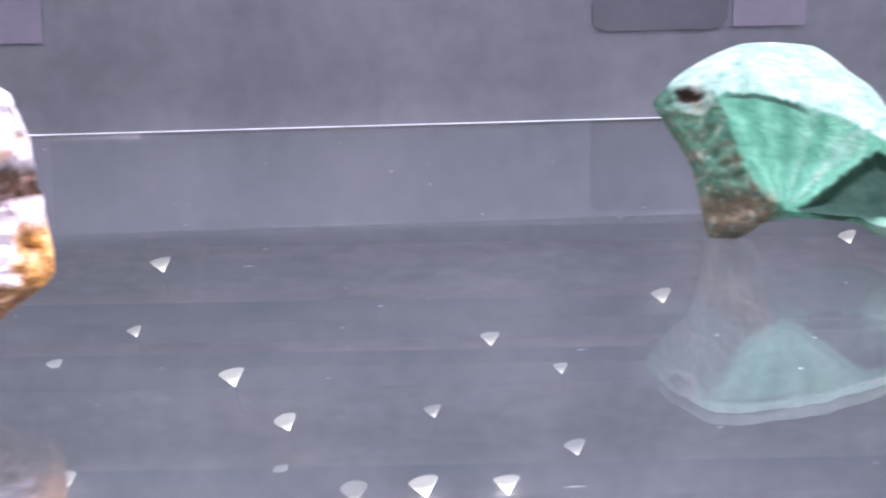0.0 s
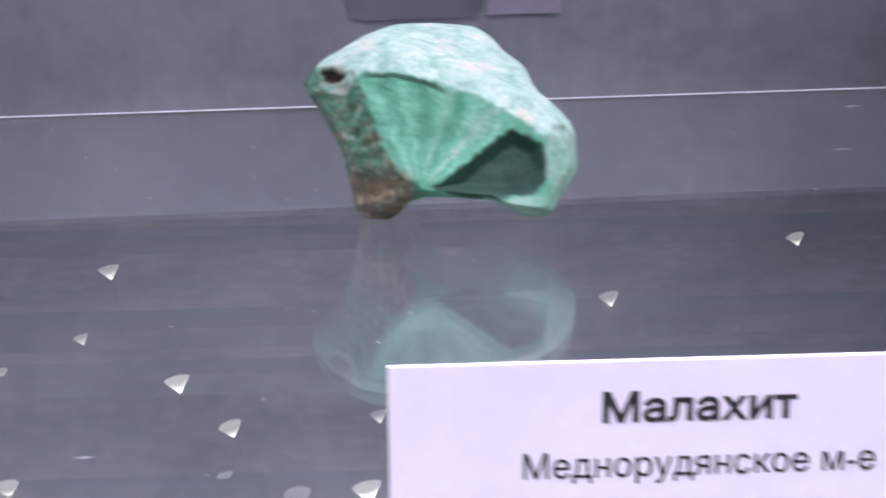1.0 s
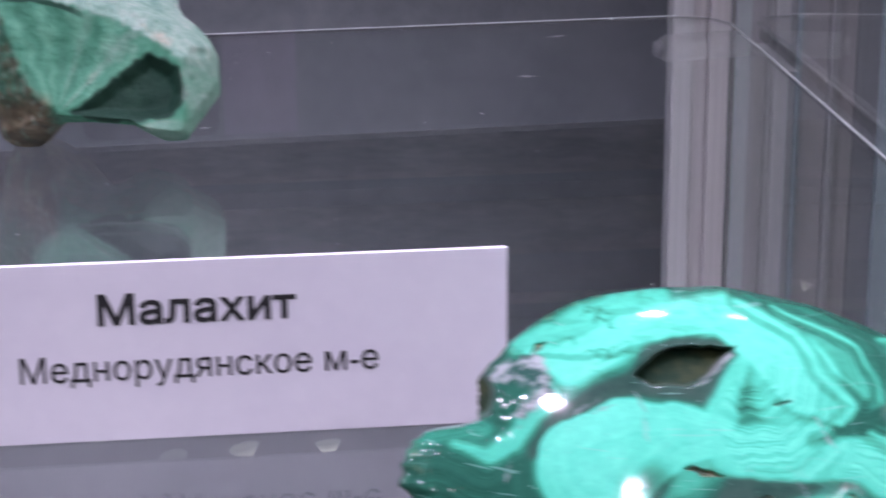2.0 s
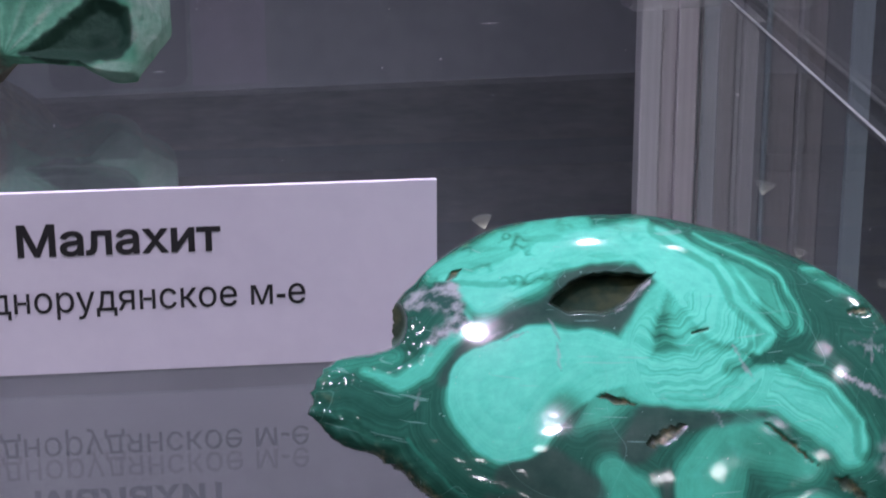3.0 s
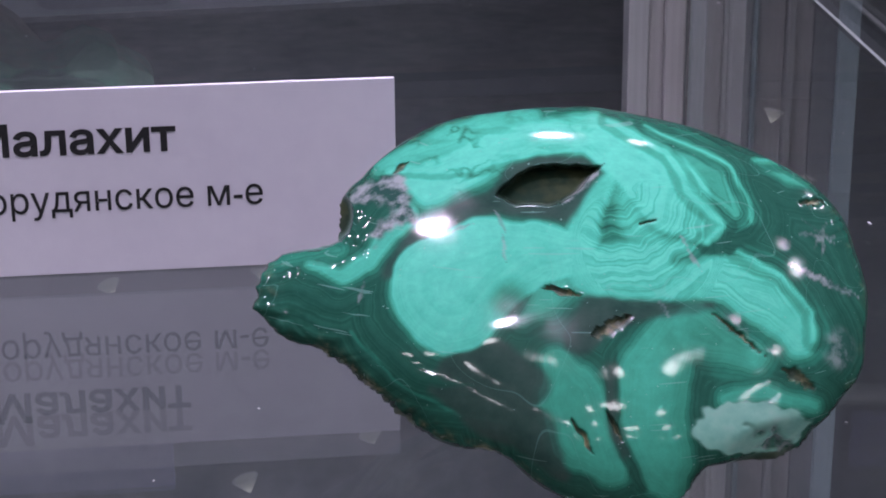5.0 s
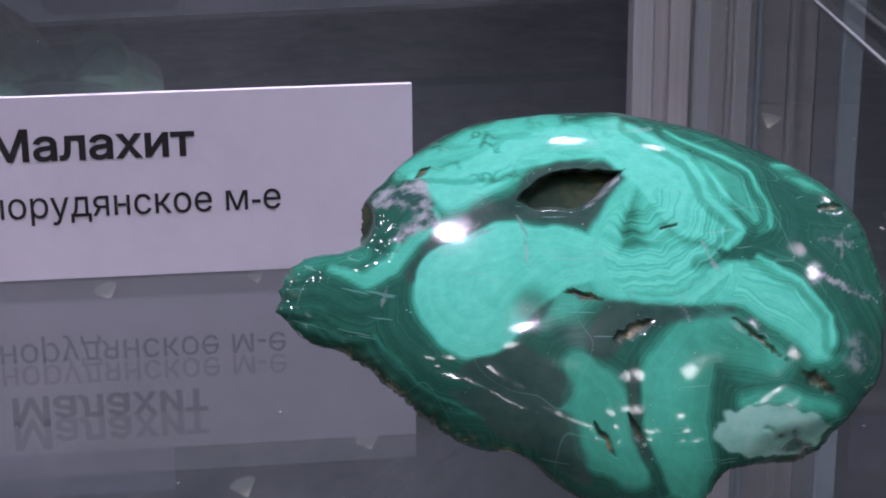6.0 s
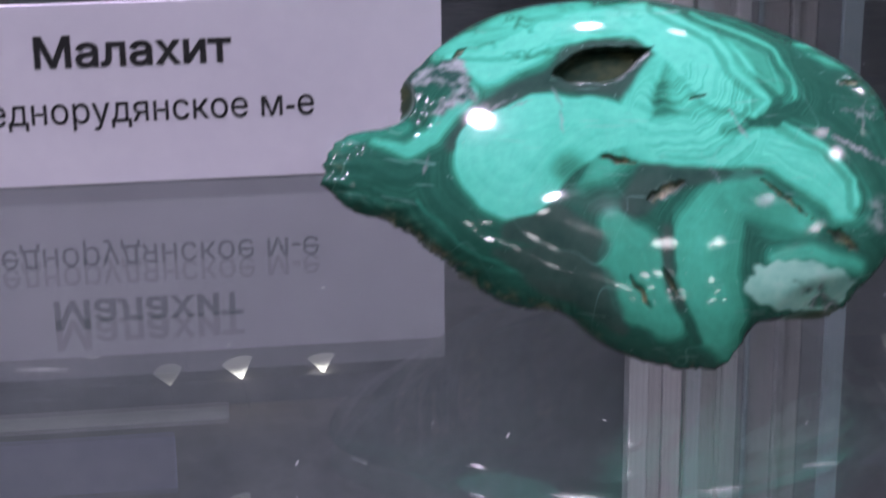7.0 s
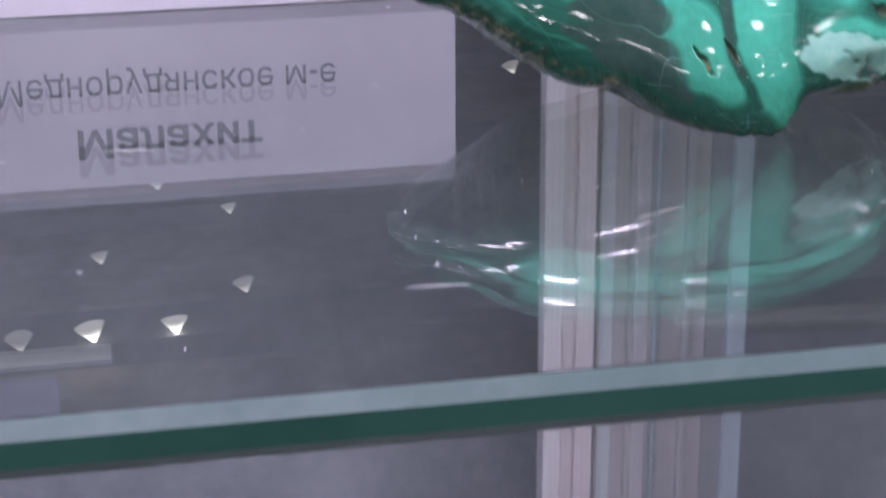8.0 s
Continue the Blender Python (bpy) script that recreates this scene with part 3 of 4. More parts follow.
# the polished nodule: pale lobes as chains of round links (mm), with softness and strength
KIDNEY = [(-15.0, 1.0, 7.5), (-10.2, 4.2, 5.9), (-4.7, 5.7, 4.2), (-0.6, 5.4, 3.3)]
TAIL = [(-1.4, 3.0, 2.6), (-3.6, 0.3, 2.1), (-6.3, -2.3, 0.7)]
UPPER = [(-22.9, 15.9, 1.1), (-17.8, 14.3, 3.1), (-11.4, 17.5, 3.1), (-4.1, 20.5, 2.9), (3.1, 20.7, 3.1), (9.2, 16.7, 4.8), (13.1, 11.9, 4.8), (16.3, 8.7, 2.9)]
TOP_LIP = [(-24.5, 16.5, 1.2), (-15.0, 20.5, 2.2), (-5.0, 23.0, 2.4)]
OUTER = [(5.3, 21.2, 1.5), (13.8, 18.6, 2.9), (17.8, 14.9, 3.7), (20.7, 9.8, 2.2)]
FOLD = [(5.2, 15.6, 1.3), (1.3, 9.1, 2.1), (0.4, 5.0, 2.9)]
PLEAT = [(6.8, 13.4, 1.8), (7.8, 8.4, 2.2), (10.4, 5.6, 2.2)]
MIDDLE = [(2.0, 3.0, 3.1), (7.4, 3.3, 3.8), (12.9, 3.2, 3.8), (18.4, 2.2, 3.3), (23.1, 0.1, 4.0), (27.1, -4.6, 2.8)]
LOBE_A = [(-2.5, -7.5, 2.1), (-1.1, -11.4, 3.9), (0.4, -15.9, 4.1), (3.3, -19.4, 2.2)]
LOBE_B = [(11.7, -4.4, 3.3), (8.9, -8.9, 4.3), (8.3, -14.0, 4.2), (9.7, -19.2, 3.6), (11.3, -22.7, 1.8)]
SHOULDER = [(13.8, -3.7, 3.5), (20.5, -6.8, 2.1)]
LOW = [(17.1, -11.6, 0.8), (22.3, -11.2, 1.0), (28.5, -13.3, 0.7)]
CREST = [(-32.8, 3.9, 0.5), (-28.8, 3.1, 1.0), (-24.7, 5.1, 1.2), (-22.0, 8.6, 1.3), (-20.4, 10.6, 1.2)]
WHORL = [(24.6, 16.8, 0.6), (28.0, 15.6, 1.4), (32.1, 13.8, 0.6)]
TIP = [(-38.6, 4.4, 0.9), (-34.8, 5.1, 0.9), (-29.0, 6.5, 0.6)]
# LOBE_A and LOBE_B are weakened further for the dimmer light low down.
LOBES = ((KIDNEY, 0.6, 0.95, 0.6), (TAIL, 1.6, 0.66, 1.0), (FOLD, 1.2, 0.90, 1.2), (UPPER, 1.3, 1.0, 2.0), (TOP_LIP, 1.2, 0.84, 1.2), (OUTER, 1.0, 0.60, 1.2), (PLEAT, 2.0, 0.80, 2.0), (MIDDLE, 1.3, 0.94, 1.8),
         (LOBE_A, 0.5, 0.60, 0.6), (LOBE_B, 0.7, 0.63, 0.8), (SHOULDER, 1.8, 0.72, 2.2), (LOW, 0.5, 0.62, 0.8), (CREST, 0.5, 0.80, 0.8), (WHORL, 0.4, 0.62, 0.6), (TIP, 1.5, 0.42, 1.0))
RIBBONS = ([(5.4, 22.3, 0.1), (12.3, 18.0, 0.1), (14.6, 13.0, 0.1), (19.1, 8.4, 0.1), (16.1, 6.7, 0.1)], [(10.6, 22.0, 0.1), (20.3, 16.7, 0.1), (22.8, 11.2, 0.1), (22.7, 8.4, 0.1), (18.2, 6.3, 0.1)],
           [(20.2, 5.3, 0.1), (25.6, 2.5, 0.1), (28.8, -2.0, 0.1), (28.9, -5.3, 0.1)], [(24.0, 17.4, 0.1), (28.0, 16.9, 0.1), (32.6, 14.4, 0.1)],
           [(-27.0, -4.0, 0.05), (-22.0, -9.5, 0.05), (-14.0, -13.6, 0.05), (-8.0, -14.6, 0.05)])
GREY = ([(-22.5, 3.1, 0.8), (-19.1, 7.2, 1.4), (-15.0, 9.8, 1.4), (-9.4, 12.0, 1.3), (-1.1, 10.5, 1.0), (2.2, 13.4, 0.9), (4.6, 17.1, 0.4)], [(-9.4, 12.4, 1.0), (-6.5, 15.6, 0.9), (-2.2, 17.1, 0.7), (4.2, 16.8, 0.4)],
        [(0.3, -4.6, 2.0), (2.4, -2.0, 2.4), (8.5, -1.6, 1.1), (16.0, -1.3, 0.4)], [(3.8, -8.2, 0.5), (3.6, -14.0, 0.4), (5.2, -17.8, 0.4)],
        [(-15.0, -7.7, 1.3), (-9.7, -7.7, 2.7), (-5.8, -10.1, 2.4)], [(-17.0, -10.5, 0.4), (-11.0, -12.5, 3.2), (-5.5, -15.5, 2.8), (-2.0, -20.5, 0.6)])
SEAM = [(3.7, -6.5, 0.3), (3.9, -10.5, 0.35), (4.0, -14.0, 0.35), (5.4, -18.0, 0.3), (7.0, -21.5, 0.2)]
GAP = [(12.0, 4.6, 0.2), (17.4, 6.0, 0.6), (22.6, 7.3, 0.7)]


def lens(a, b, x0, y0, x1, y1, fat):
    """1 inside a pointed lens between two tips."""
    L = math.hypot(x1 - x0, y1 - y0)
    ux, uy = (x1 - x0) / L, (y1 - y0) / L
    t, s = ((a - x0) * ux + (b - y0) * uy) / L, -(a - x0) * uy + (b - y0) * ux
    if not 0 < t < 1:
        return 0.0
    w = fat * L * 4 * t * (1 - t) * (1 + 0.9 * wobble(a, b, 1.1, 33.0))
    s += 0.25 * wobble(a, b, 0.9, 17.0)
    return step(1 - abs(s) / w, 0.0, 0.35)


def eye_hole(a, b):
    """The slanted four-cornered hole: 1 inside."""
    corners_ = ((-9.6, 12.6), (-7.0, 11.4), (-1.0, 11.5), (4.0, 16.3), (-3.6, 16.6), (-6.8, 15.3))
    inside = 9.0
    for (x0, y0), (x1, y1) in zip(corners_, corners_[1:] + corners_[:1]):
        d = math.hypot(x1 - x0, y1 - y0)
        inside = min(inside, ((x1 - x0) * (b - y0) - (y1 - y0) * (a - x0)) / d)
    return step(inside + 0.3 * wobble(a, b, 0.5, 3.0), -0.15, 0.45)


def small_holes(a, b):
    return max(lens(a, b, 1.3, -4.6, 6.4, -2.0, 0.13), lens(a, b, -3.9, 1.3, 0.5, 0.3, 0.12), lens(a, b, -1.0, -13.6, 1.6, -18.1, 0.07),
               lens(a, b, 16.0, -1.5, 22.5, -7.2, 0.035), lens(a, b, 24.2, -8.3, 28.6, -11.3, 0.14), lens(a, b, -22.5, 15.6, -20.4, 17.2, 0.15),
               lens(a, b, 7.8, 8.8, 10.7, 9.5, 0.06), lens(a, b, 3.0, -12.7, 4.9, -16.8, 0.06), lens(a, b, 28.9, 11.4, 33.0, 11.9, 0.08))


def notch_hole(a, b):
    return step(1 - math.hypot((a + 29.2) / 2.0, (b - 10.2) / 3.4), 0.0, 0.5)


def socket(a, b):
    return step(1 - math.hypot((a - 25.5) / 9.5, (b + 19.5) / 5.6), 0.0, 0.6)


def nodule_front(a, b, rad, edge):
    dome = math.sqrt(max(0.0, 1 - rad * rad))
    c = 0.62 * b - 12.5 * dome
    f = min(chain(a, b, l) for l in (KIDNEY, LOBE_A, LOBE_B))
    c -= 0.05 * step(-f, -3.0, 4.0) * dome ** 0.5
    c += 0.45 * wobble(a, b, 0.07, 7.0) * (1 - rad ** 4) + 0.025 * wobble(a, b, 0.22, 11.0)
    c += 3.2 * eye_hole(a, b) + 0.8 * small_holes(a, b) + 2.5 * notch_hole(a, b) + 2.6 * socket(a, b) + 0.9 * step(1 - math.hypot((a - 23.6) / 3.4, (b + 17.2 + 0.5 * (a - 23.6)) / 1.6) + 0.9 * wobble(a, b, 0.7, 91.0), 0.1, 0.5)
    chipped = step(1 - math.hypot((a + 28.5) / 6.5, (b - 8.5) / 6.5), 0.0, 0.5) + 0.7 * step(rad, 0.86, 0.97) * step(-a, 27.0, 31.0)
    c += chipped * (0.30 * wobble(a, b, 0.75, 15.0) + 0.12 * wobble(a, b, 1.7, 16.0))
    rim = step(rad, 0.9, 1.0) * step(-b, -4.0, 6.0) * step(-a, 2.0, 12.0)
    c += rim * 0.6 * wobble(a, b, 0.9, 5.0)
    return c


def nodule_back(a, b, rad, edge):
    dome = math.sqrt(max(0.0, 1 - rad * rad))
    return 0.62 * edge[1] * rad ** 0.5 + nodule_lip(edge) + 30.0 * dome + 1.2 * wobble(a, b, 0.12, 2.0)


def nodule_lip(edge):
    return nodule_front(edge[0], edge[1], 1.0, edge) - 0.62 * edge[1]


SCRATCHES = [(29.0, 9.6, 33.5, 6.0), (29.8, 5.2, 32.8, 9.4), (27.6, 7.6, 33.8, 7.2), (31.0, 4.4, 32.0, 9.0), (-18.0, 7.6, -13.4, 10.2), (-15.5, 8.0, -12.0, 9.2),
             (-9.6, 11.2, -8.2, 7.6), (-25.4, 2.6, -26.4, -1.2), (13.0, 7.8, 15.4, 2.6), (9.6, 0.4, 11.0, -2.6), (-8.6, 8.0, -8.4, 4.0)]


def nodule_masks(a, b, c, rad):
    n1, n2 = wobble(a, b, 0.16, 1.0), wobble(a, b, 0.6, 8.0)
    wa, wb = a + 0.7 * n1 + 0.2 * n2, b + 0.7 * wobble(a, b, 0.16, 2.0) + 0.2 * wobble(a, b, 0.6, 9.0)
    level, f = 0.0, 99.0
    for links, soft, strength, halo in LOBES:
        d = chain(wa, wb, links)
        f = min(f, d)
        level = max(level, strength * step(-d, -soft, soft * 0.8), 0.40 * step(-d, -halo - 0.6, 0.0))
    for links in RIBBONS:
        d = chain(wa, wb, links)
        level -= 0.30 * step(1 - abs(d - 0.9) / 0.8, 0.0, 0.7) * step(level, 0.2, 0.5)
        level = max(level, min(1.0, level + 0.28) * step(-d, -0.42, 0.0))
    level -= 0.50 * step(1 - math.hypot((a + 8.0) / 3.4, (b + 0.2) / 3.6), 0.0, 0.9)
    level -= 0.14 * step(wobble(a * 0.4 + 30, b * 1.5, 0.55, 21.0), 0.08, 0.4) * step(b, 15.0, 19.0) * step(-a, -8.0, 2.0)
    level -= 0.25 * step(-chain(wa, wb, [(-24.0, 15.0, 0.2), (-12.0, 15.4, 0.25), (-2.0, 17.6, 0.3), (0.5, 18.0, 0.1)]), -0.35, 0.1)
    level -= 0.50 * step(-chain(wa, wb, GAP), -0.9, 0.4)
    level -= 0.55 * step(-chain(wa, wb, SEAM), -0.8, 0.1)
    ridged = 1 - min(1.0, abs(wobble(a * 0.45 + 11 + 0.4 * b, b * 1.2 - 0.3 * a, 0.30, 51.0) + 0.3 * wobble(a, b, 0.9, 52.0)) * 9.0)
    level -= 0.50 * ridged * step(wobble(a, b, 0.13, 77.0), -0.15, 0.35) * step(b - 0.25 * a, 14.5, 18.5) * step(-a, -6.0, 3.0)
    level -= 0.28 * step(wobble(a, b, 0.11, 61.0), 0.0, 0.5) * step(a, 8.0, 16.0)
    folds = step(math.hypot((a - 9) / 9.5, (b - 6.5) / 9.0), 1.15, 0.55)
    ang = math.atan2(b - 14.1, a - 5.4)
    drape = math.hypot(a - 5.4, b - 14.1) + 0.5 * abs(math.sin(ang * 5.0 + 0.5 * n1)) * step(folds, 0.0, 0.6) + 0.5 * n2
    f += (drape - f) * step(folds, 0.15, 0.5)
    folds = 0.75 * folds
    folds = max(folds, 0.45 * step(math.hypot((a - 21) / 10, (b - 7) / 12), 1.1, 0.6), 0.2 * step(f, -2.0, 0.0))
    grey = max(step(-chain(wa, wb, l), -0.7, 0.5) for l in GREY) * 0.9
    small = small_holes(a, b)
    crust = step(rad, 0.88, 0.99) * step(-b, 3.0, 9.0) * step(-a, 2.0, 12.0) * step(wobble(a, b, 0.22, 4.0) + 0.5 * wobble(a, b, 0.9, 6.0), -0.2, 0.35)
    crust = max(crust, 0.95 * small, 0.25 * step(rad, 0.95, 1.0) * step(wobble(a, b, 0.7, 14.0), 0.0, 0.3))
    pale = step(1 - math.hypot((a - 20.5) / 7.9, (b + 15.3 + 0.05 * (a - 20)) / 3.3) + 0.15 * n2 + 0.12 * wobble(a, b, 0.9, 19.0), 0.0, 0.12)
    vug = step(1 - math.hypot((a - 23.6) / 3.4, (b + 17.2 + 0.5 * (a - 23.6)) / 1.6) + 0.9 * wobble(a, b, 0.7, 91.0), 0.1, 0.5)
    pale *= 1 - 0.75 * vug
    silver = step(-chain(wa, wb, [(-27.5, 12.6, 0.9), (-22.5, 13.8, 1.8), (-20.8, 10.5, 1.2), (-24.5, 7.6, 0.7)]) + 0.9 * wobble(a, b, 0.9, 31.0), -0.5, 0.6)
    # The right-hand streak and round spot are highlights painted into the mask.
    silver = max(silver, 0.9 * lens(a, b, 25.8, 4.2, 36.0, -0.7, 0.05), 0.6 * step(1 - math.hypot((a - 32.0) / 2.8, (b + 6.5) / 3.2), 0.0, 0.7), 0.9 * lens(a, b, -1.4, 11.2, 4.6, 16.8, 0.075))
    silver = max(silver, 0.5 * max(lens(a, b, *q, 0.25 / math.hypot(q[2] - q[0], q[3] - q[1])) for q in SCRATCHES))
    silver = max(silver, 0.8 * vug * step(wobble(a, b, 1.3, 93.0), -0.3, 0.2))
    under = step(1 - math.hypot((a - 24.5) / 9.5, (b + 21.5) / 4.0), 0.0, 0.4)
    # Holes, notch and lower rear all take this shaded tone.
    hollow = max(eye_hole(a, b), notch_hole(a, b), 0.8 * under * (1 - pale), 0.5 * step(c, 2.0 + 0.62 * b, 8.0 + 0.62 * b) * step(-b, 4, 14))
    return dict(level=max(0.0, level), band=f, folds=folds, grey=grey * step(1 - level, 0.0, 0.5), crust=crust, pale=pale, silver=silver, hollow=hollow)


def nodule_ragged(th):
    """Broken edge round the beak and the lower left, mm."""
    deg = math.degrees(th)
    beak = 0.0
    if 148 < deg < 192:
        beak = along([(148, 30.2), (153, 31.4), (158, 31.8), (164, 30.3), (166.5, 30.1), (169.0, 32.4), (170.5, 35.4), (172.5, 37.8), (176, 39.6), (181, 39.9), (185, 38.2), (192, 33.0)], deg)
        beak = (beak - radius_at(NODULE, th, True)) * step(deg, 148, 152) * step(-deg, -192, -188)
    w = step(deg, 150, 165) * step(-deg, -235, -200) + 0.5 * step(deg, 262, 285) * step(-deg, -350, -330)
    return beak + w * (0.75 * noise.noise((th * 22, 0.3, 1.0)) + 0.6 * noise.noise((th * 60, 0.7, 2.0)))


NODULE = [37.3, 36.9, 36.7, 35.3, 33.0, 30.8, 29.0, 27.7, 26.5, 25.7, 25.3, 25.1, 24.8, 25.0, 25.4, 26.1, 27.2, 28.2, 29.1, 30.0, 30.8, 31.5, 30.1, 37.4,
          39.0, 34.3, 30.0, 27.6, 25.9, 24.9, 23.9, 22.6, 20.9, 20.9, 22.1, 23.2, 24.2, 25.3, 26.5, 27.3, 26.2, 25.2, 27.8, 31.7, 33.0, 34.4, 36.5, 36.7]
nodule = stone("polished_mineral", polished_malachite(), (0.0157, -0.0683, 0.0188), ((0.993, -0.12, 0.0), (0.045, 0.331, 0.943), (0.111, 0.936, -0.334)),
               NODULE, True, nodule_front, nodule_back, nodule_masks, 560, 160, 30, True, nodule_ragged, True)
tagged(nodule, "polished banded green malachite nodule lying on the glass shelf", "mineral")


# the rough lump behind the card
RIDGE = [(-40, 3.0), (-27, 8.6), (-20.6, 11.4), (-13.5, 12.0), (-3.7, 8.6), (9.0, 4.4), (17.5, -0.6), (25.9, -6.2), (40, -16)]
SIDE = [(-25, 16.0), (-21.5, 6.0), (-16.4, -5.5), (-12.1, -14.7), (-7.3, -18.6), (-5.0, -30.0)]
UNDER = [(-40, -17.0), (-7, -18.8), (4, -21.5), (14, -22.6), (24, -24.0), (40, -24.0)]
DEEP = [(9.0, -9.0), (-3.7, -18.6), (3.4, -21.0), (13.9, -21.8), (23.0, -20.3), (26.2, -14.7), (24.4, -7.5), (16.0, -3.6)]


def side_of(b):
    """How far to the left the fracture face reaches at height b."""
    return along([(y, x) for x, y in reversed(SIDE)], b)


def within(a, b, ring):
    """Distance inside a convex counter-clockwise ring."""
    inside = 99.0
    for (x0, y0), (x1, y1) in zip(ring, ring[1:] + ring[:1]):
        inside = min(inside, ((x1 - x0) * (b - y0) - (y1 - y0) * (a - x0)) / math.hypot(x1 - x0, y1 - y0))
    return inside


def lump_front(a, b, rad, edge):
    ridge = along(RIDGE, a) + 0.9 * wobble(a, b, 0.12, 6.0)
    face = -25.7 - 0.15 * a + 0.13 * b + 2.4 * step(1 - math.hypot((a + 3) / 19, (b + 4) / 15), 0.0, 1.0)
    face += 3.2 * step(within(a, b, DEEP), 0.0, 4.0)
    flat = -25.7 - 0.15 * a + 0.13 * b
    over = b - ridge
    top = flat + (0.5 * over if over < 5.5 else 2.75 + 2.0 * (over - 5.5))
    left = flat + 0.95 * (side_of(b) - a) + 1.2 * wobble(a, b, 0.3, 71.0)
    right = flat - 2.0 + 1.3 * (a - 23.5)
    under = flat + 3.2 * (along(UNDER, a) - b)
    c = max(face, top, left, right, under)
    rough = 0.35 + 0.65 * step(max(top, left, right, under) - face, -0.5, 0.8)
    c += 0.5 * wobble(a, b, 0.22, 3.0) + rough * (0.40 * wobble(a, b, 0.6, 4.0) + 0.28 * wobble(a, b, 1.4, 5.0))
    c += 2.0 * pocket(a, b)
    return c + 2.5 * step(rad, 0.93, 1.0)


def pocket(a, b):
    return step(1 - math.hypot((a + 29.5 + 0.3 * b - 3.3) / 3.4, (b - 10.8) / 3.0) + 0.4 * wobble(a, b, 0.6, 81.0), 0.0, 0.4)


def lump_back(a, b, rad, edge):
    lip = lump_front(edge[0], edge[1], 1.0, edge)
    dome = math.sqrt(max(0.0, 1 - rad * rad))
    return lip * rad + dome * 24.0 + 1.5 * wobble(a, b, 0.2, 9.0)


def lump_masks(a, b, c, rad):
    ridge = along(RIDGE, a) + 0.9 * wobble(a, b, 0.12, 6.0)
    n1 = wobble(a, b, 0.5, 1.0)
    chalk = step(b - ridge + 1.2 * n1, -0.8, 0.9) * step(a + 31.0 + 0.8 * (b - 8), 0.0, 2.5)
    rim = step(a + 0.15 * b + 1.6 * wobble(a, b, 0.3, 6.0), 22.2, 24.5)
    foot_pad = step(1 - math.hypot((a - 21) / 8, (b + 23.5) / 3.0), 0.0, 0.4)
    chalk = max(chalk, 0.55 * max(rim, foot_pad))
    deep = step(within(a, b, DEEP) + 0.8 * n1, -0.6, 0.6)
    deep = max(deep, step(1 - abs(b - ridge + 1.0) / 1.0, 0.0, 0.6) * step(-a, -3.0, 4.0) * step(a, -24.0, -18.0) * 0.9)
    rind = step(side_of(b) - a + 1.6 * wobble(a, b, 0.25, 3.0), -1.0, 1.2) * (1 - chalk)
    brown = step(-b, 12.0, 17.0) * step(-a, 7.0, 11.0)
    fan = math.atan2(b + 19.5, a + 7.0)
    rays = fan * 2.0 + 0.3 * wobble(a, b, 0.25, 44.0)
    streak = step(1 - abs(fan - 0.82 - 0.05 * n1) / 0.10, 0.0, 1.0) * 0.75 + step(1 - abs(fan - 1.25) / 0.10, 0.0, 1.0) * 0.35
    mottled = step(1 - math.hypot((a - 8) / 6.5, (b + 3) / 5.0) + 0.5 * n1, 0.1, 0.7) * 0.5
    chalk = max(chalk, max(streak * step(math.hypot(a + 7, b + 19.5), 1.0, 4.0), mottled) * (1 - deep) * (1 - rind) * 0.6)
    ring = abs(math.hypot((a + 26.2 + 0.3 * b) / 3.4, (b - 10.8) / 3.0) - 1.25)
    chalk = max(chalk, 0.85 * step(1 - ring / 0.45 + 0.5 * n1, 0.1, 0.6) * step(-b, -11.5, -9.5))
    chalk = max(chalk, 0.55 * rind * step(wobble(a, b, 0.55, 12.0), 0.22, 0.42))
    brown = max(brown, 0.8 * rind * step(wobble(a, b, 0.32, 27.0), 0.15, 0.35) * step(-b, -4.0, 4.0))
    # Underside switched to dark rind tones to hold the shade beneath.
    if rad >= 1.0 and b < -8.0:
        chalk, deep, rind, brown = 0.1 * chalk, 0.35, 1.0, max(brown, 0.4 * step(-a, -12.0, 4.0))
    return dict(chalk=chalk, deep=deep, rind=rind, rays=rays, hole=pocket(a, b), brown=brown)


LUMP = [30.0, 27.2, 24.4, 23.6, 24.4, 24.8, 24.2, 24.1, 25.6, 26.6, 27.3, 26.9, 26.8, 27.1, 27.5, 28.3, 29.2, 29.9, 31.2, 32.6, 34.6, 36.2, 38.1, 33.9,
        31.0, 29.0, 27.8, 28.1, 28.9, 30.2, 32.8, 32.6, 29.2, 22.5, 20.7, 20.3, 20.2, 20.6, 21.4, 22.7, 24.6, 31.7, 35.4, 34.7, 34.8, 35.4, 33.6, 32.5]
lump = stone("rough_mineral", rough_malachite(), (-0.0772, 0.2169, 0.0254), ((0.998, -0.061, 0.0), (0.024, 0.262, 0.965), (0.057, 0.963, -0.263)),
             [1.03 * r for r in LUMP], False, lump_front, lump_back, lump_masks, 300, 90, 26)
tagged(lump, "rough pale green malachite lump with a silky green fracture", "mineral")


# the stained quartz further along the shelf
def quartz_cleft(a, b):
    return step(1 - abs(b - 9.0 - 0.12 * (a - 30) + 1.6 * wobble(a, b, 0.3, 21.0)) / 5.0, 0.0, 0.5)


def quartz_front(a, b, rad, edge):
    c = -15 + max(0.35 * a, -0.7 * a - 4, 0.9 * (b - 14), -0.5 * b - 8, 0)
    c += 3.5 * abs(wobble(a, b, 0.13, 2.0)) + 1.6 * wobble(a, b, 0.4, 3.0) + 0.6 * wobble(a, b, 1.1, 6.0) + 2.6 * quartz_cleft(a, b)
    return c + 4.0 * rad ** 6


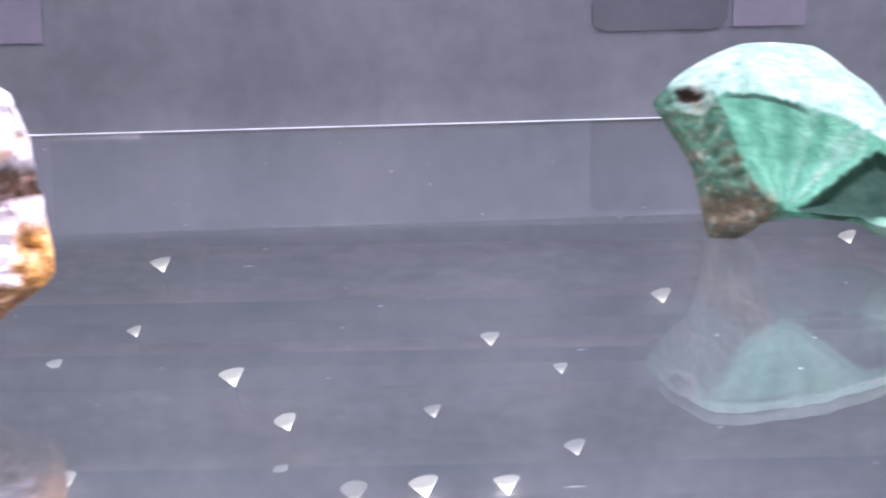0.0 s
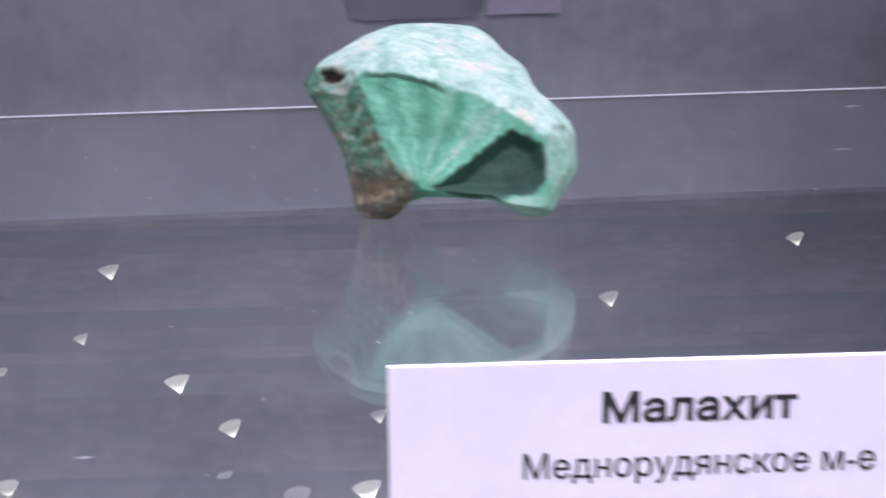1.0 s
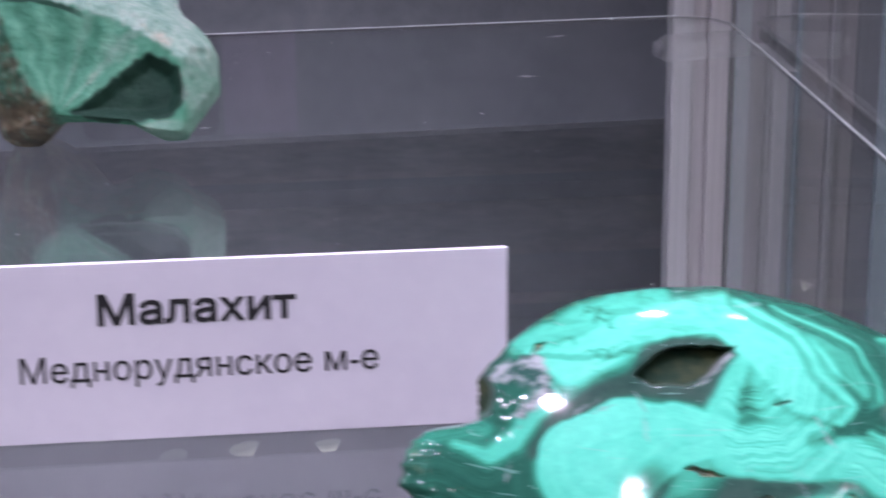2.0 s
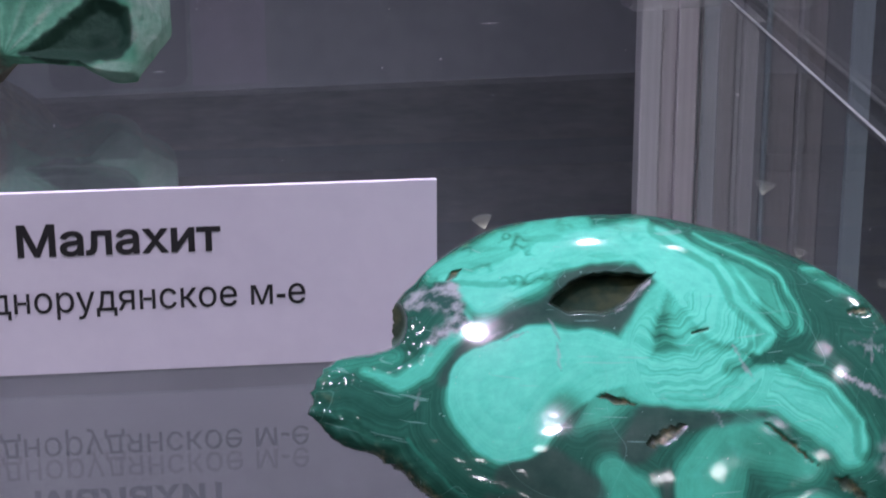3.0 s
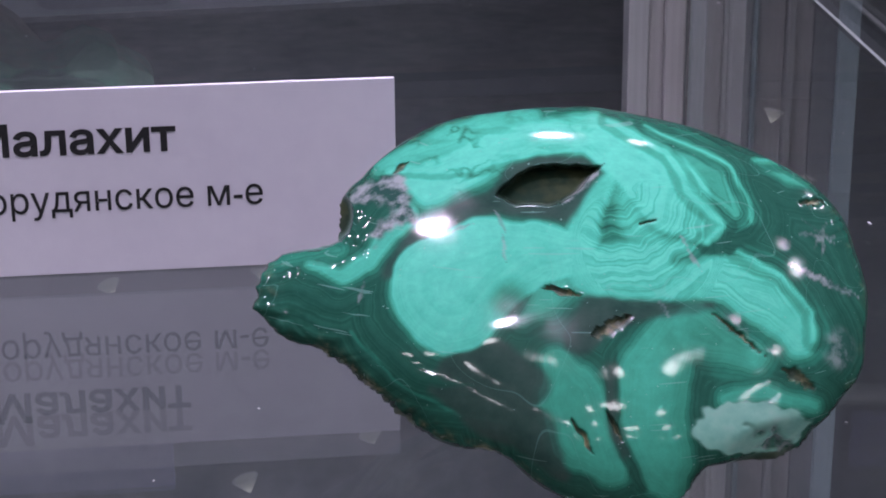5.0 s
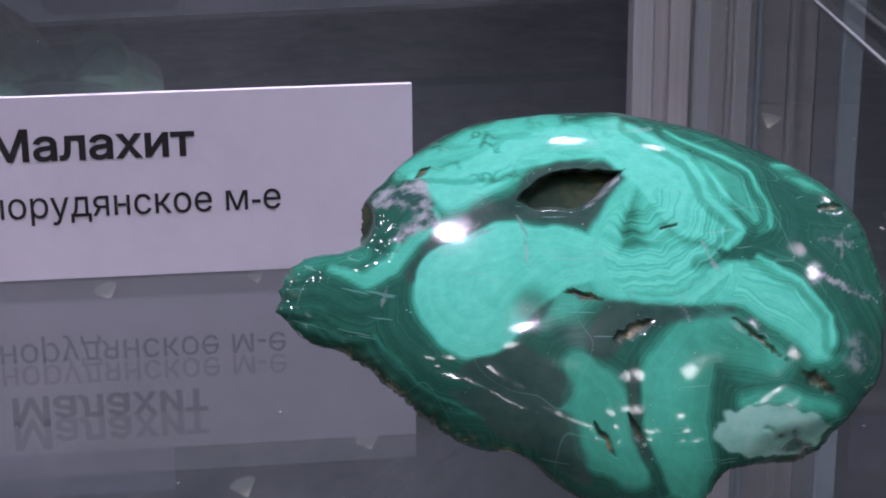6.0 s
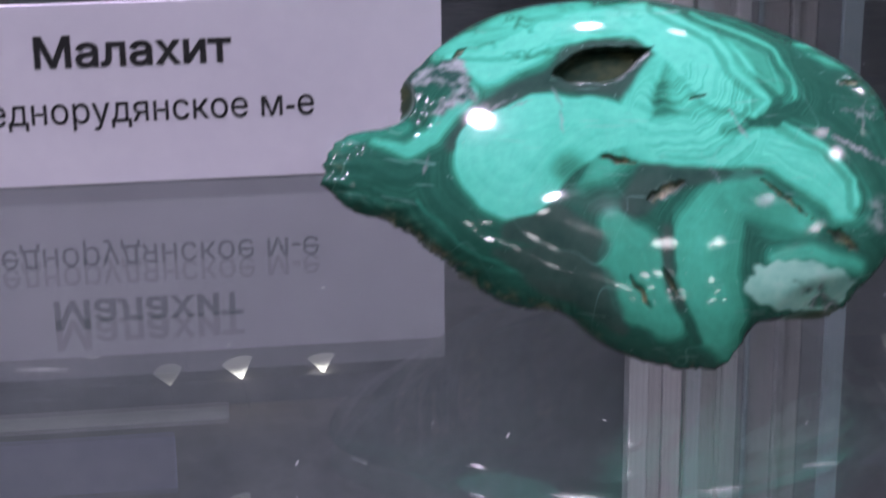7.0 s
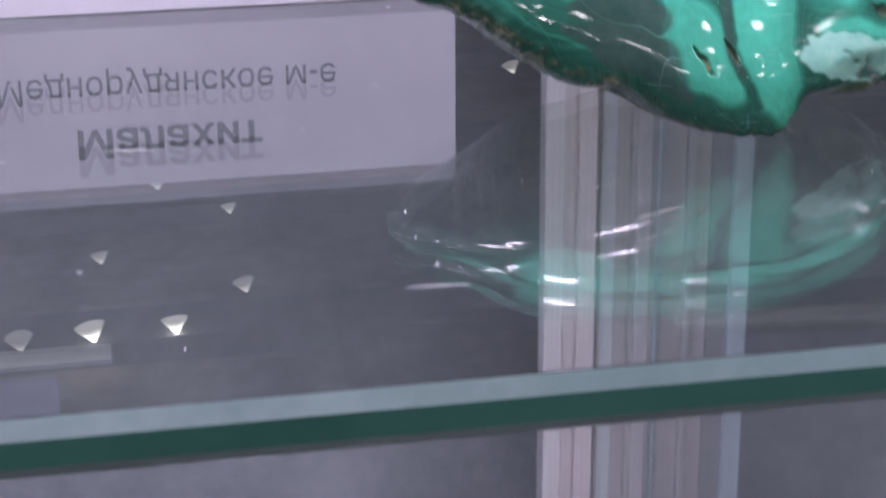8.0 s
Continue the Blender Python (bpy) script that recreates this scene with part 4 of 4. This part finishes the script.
def quartz_back(a, b, rad, edge):
    return quartz_front(edge[0], edge[1], 1.0, edge) * rad + 24 * math.sqrt(max(0.0, 1 - rad * rad))


def quartz_masks(a, b, c, rad):
    n = wobble(a, b, 0.35, 8.0)
    low = step(-b + 2 * n, 11.0, 14.0)
    return dict(rust=max(step(a - 29.5 + 3 * n, -1.0, 2.0) * step(-b, -4.0, 1.0), low), cleft=max(quartz_cleft(a, b), 0.75 * low))


QUARTZ = [36, 34.5, 37.5, 40, 38, 36, 35, 35, 35, 34, 33, 33, 33, 33, 33, 34, 35, 34, 33, 33, 32, 31.5, 33.5, 38.5]
crystal = stone("quartz_mineral", quartz(), (-0.2945, 0.112, 0.0325), ((1, -0.03, 0.0), (0.0, 0.25, 0.968), (0.03, 0.968, -0.25)),
                QUARTZ, False, quartz_front, quartz_back, quartz_masks, 150, 40, 16, False)
tagged(crystal, "white quartz stained orange and brown, lying on the shelf", "mineral")

# pale cards and a dark plate fixed to the panel
def on_panel(name, x0, x1, z0, z1, mat, bevel, label, category):
    bm = box(x0, x1, -0.0008, -0.0002, z0, z1)
    ed = [e for e in bm.edges if abs(e.verts[0].co.y - e.verts[1].co.y) > 0.0003]
    bmesh.ops.bevel(bm, geom=ed, offset=bevel, segments=6, affect="EDGES", profile=0.5)
    tagged(part(name, bm, mat, None, m=pose(0, 0.485, 0, 0, 0, 4)), label, category, "things on the panel")


LILAC = painted("lilac_paper", (0.215, 0.205, 0.26), (0.26, 0.245, 0.31), 30.0, 0.7)
on_panel("back_card", -0.420, -0.316, 0.0145, 0.060, LILAC, 0.0005, "plain lilac card fixed to the grey panel", "card")
on_panel("back_card", -0.044, -0.014, 0.015, 0.060, LILAC, 0.0005, "plain lilac card fixed to the grey panel", "card")
on_panel("dark_plate", -0.101, -0.046, 0.014, 0.060, painted("dark_plate_paint", (0.10, 0.11, 0.13), (0.13, 0.14, 0.16), 30.0, 0.7), 0.006, "dark rounded plate fixed to the grey panel", "plate")

# dust and scratches on the glass
rnd = random.Random(5)
bm = bmesh.new()
for k in range(150):
    x, y = rnd.uniform(-0.33, 0.12), rnd.uniform(-0.15, 0.36)
    L, W, th = rnd.choice((0.0004, 0.0005, 0.0007, 0.0014)) * rnd.uniform(0.6, 1.2), rnd.uniform(0.00012, 0.00028), rnd.uniform(0, math.pi)
    if rnd.random() < 0.08:
        L, W, th = rnd.uniform(0.003, 0.008), 0.00016, rnd.uniform(-0.2, 0.3)
    u, v = Vector((math.cos(th), math.sin(th), 0)) * L / 2, Vector((-math.sin(th), math.cos(th), 0)) * W / 2
    o = Vector((x, y, TOP + 0.00012))
    q = [bm.verts.new(p) for p in (o - u - v, o + u - v * 0.6, o + u * 0.9 + v, o - u * 0.8 + v * 0.7)]
    t = bm.verts.new(o + Vector((0, 0, W * 0.8)))
    for i in range(4):
        bm.faces.new((q[i], q[(i + 1) % 4], t))
    bm.faces.new(q[::-1])
dust = part("dust", bm, DUST)
tagged(dust, "fine pale dust flecks and scratches on the glass shelf", "dust", kind="stuff")
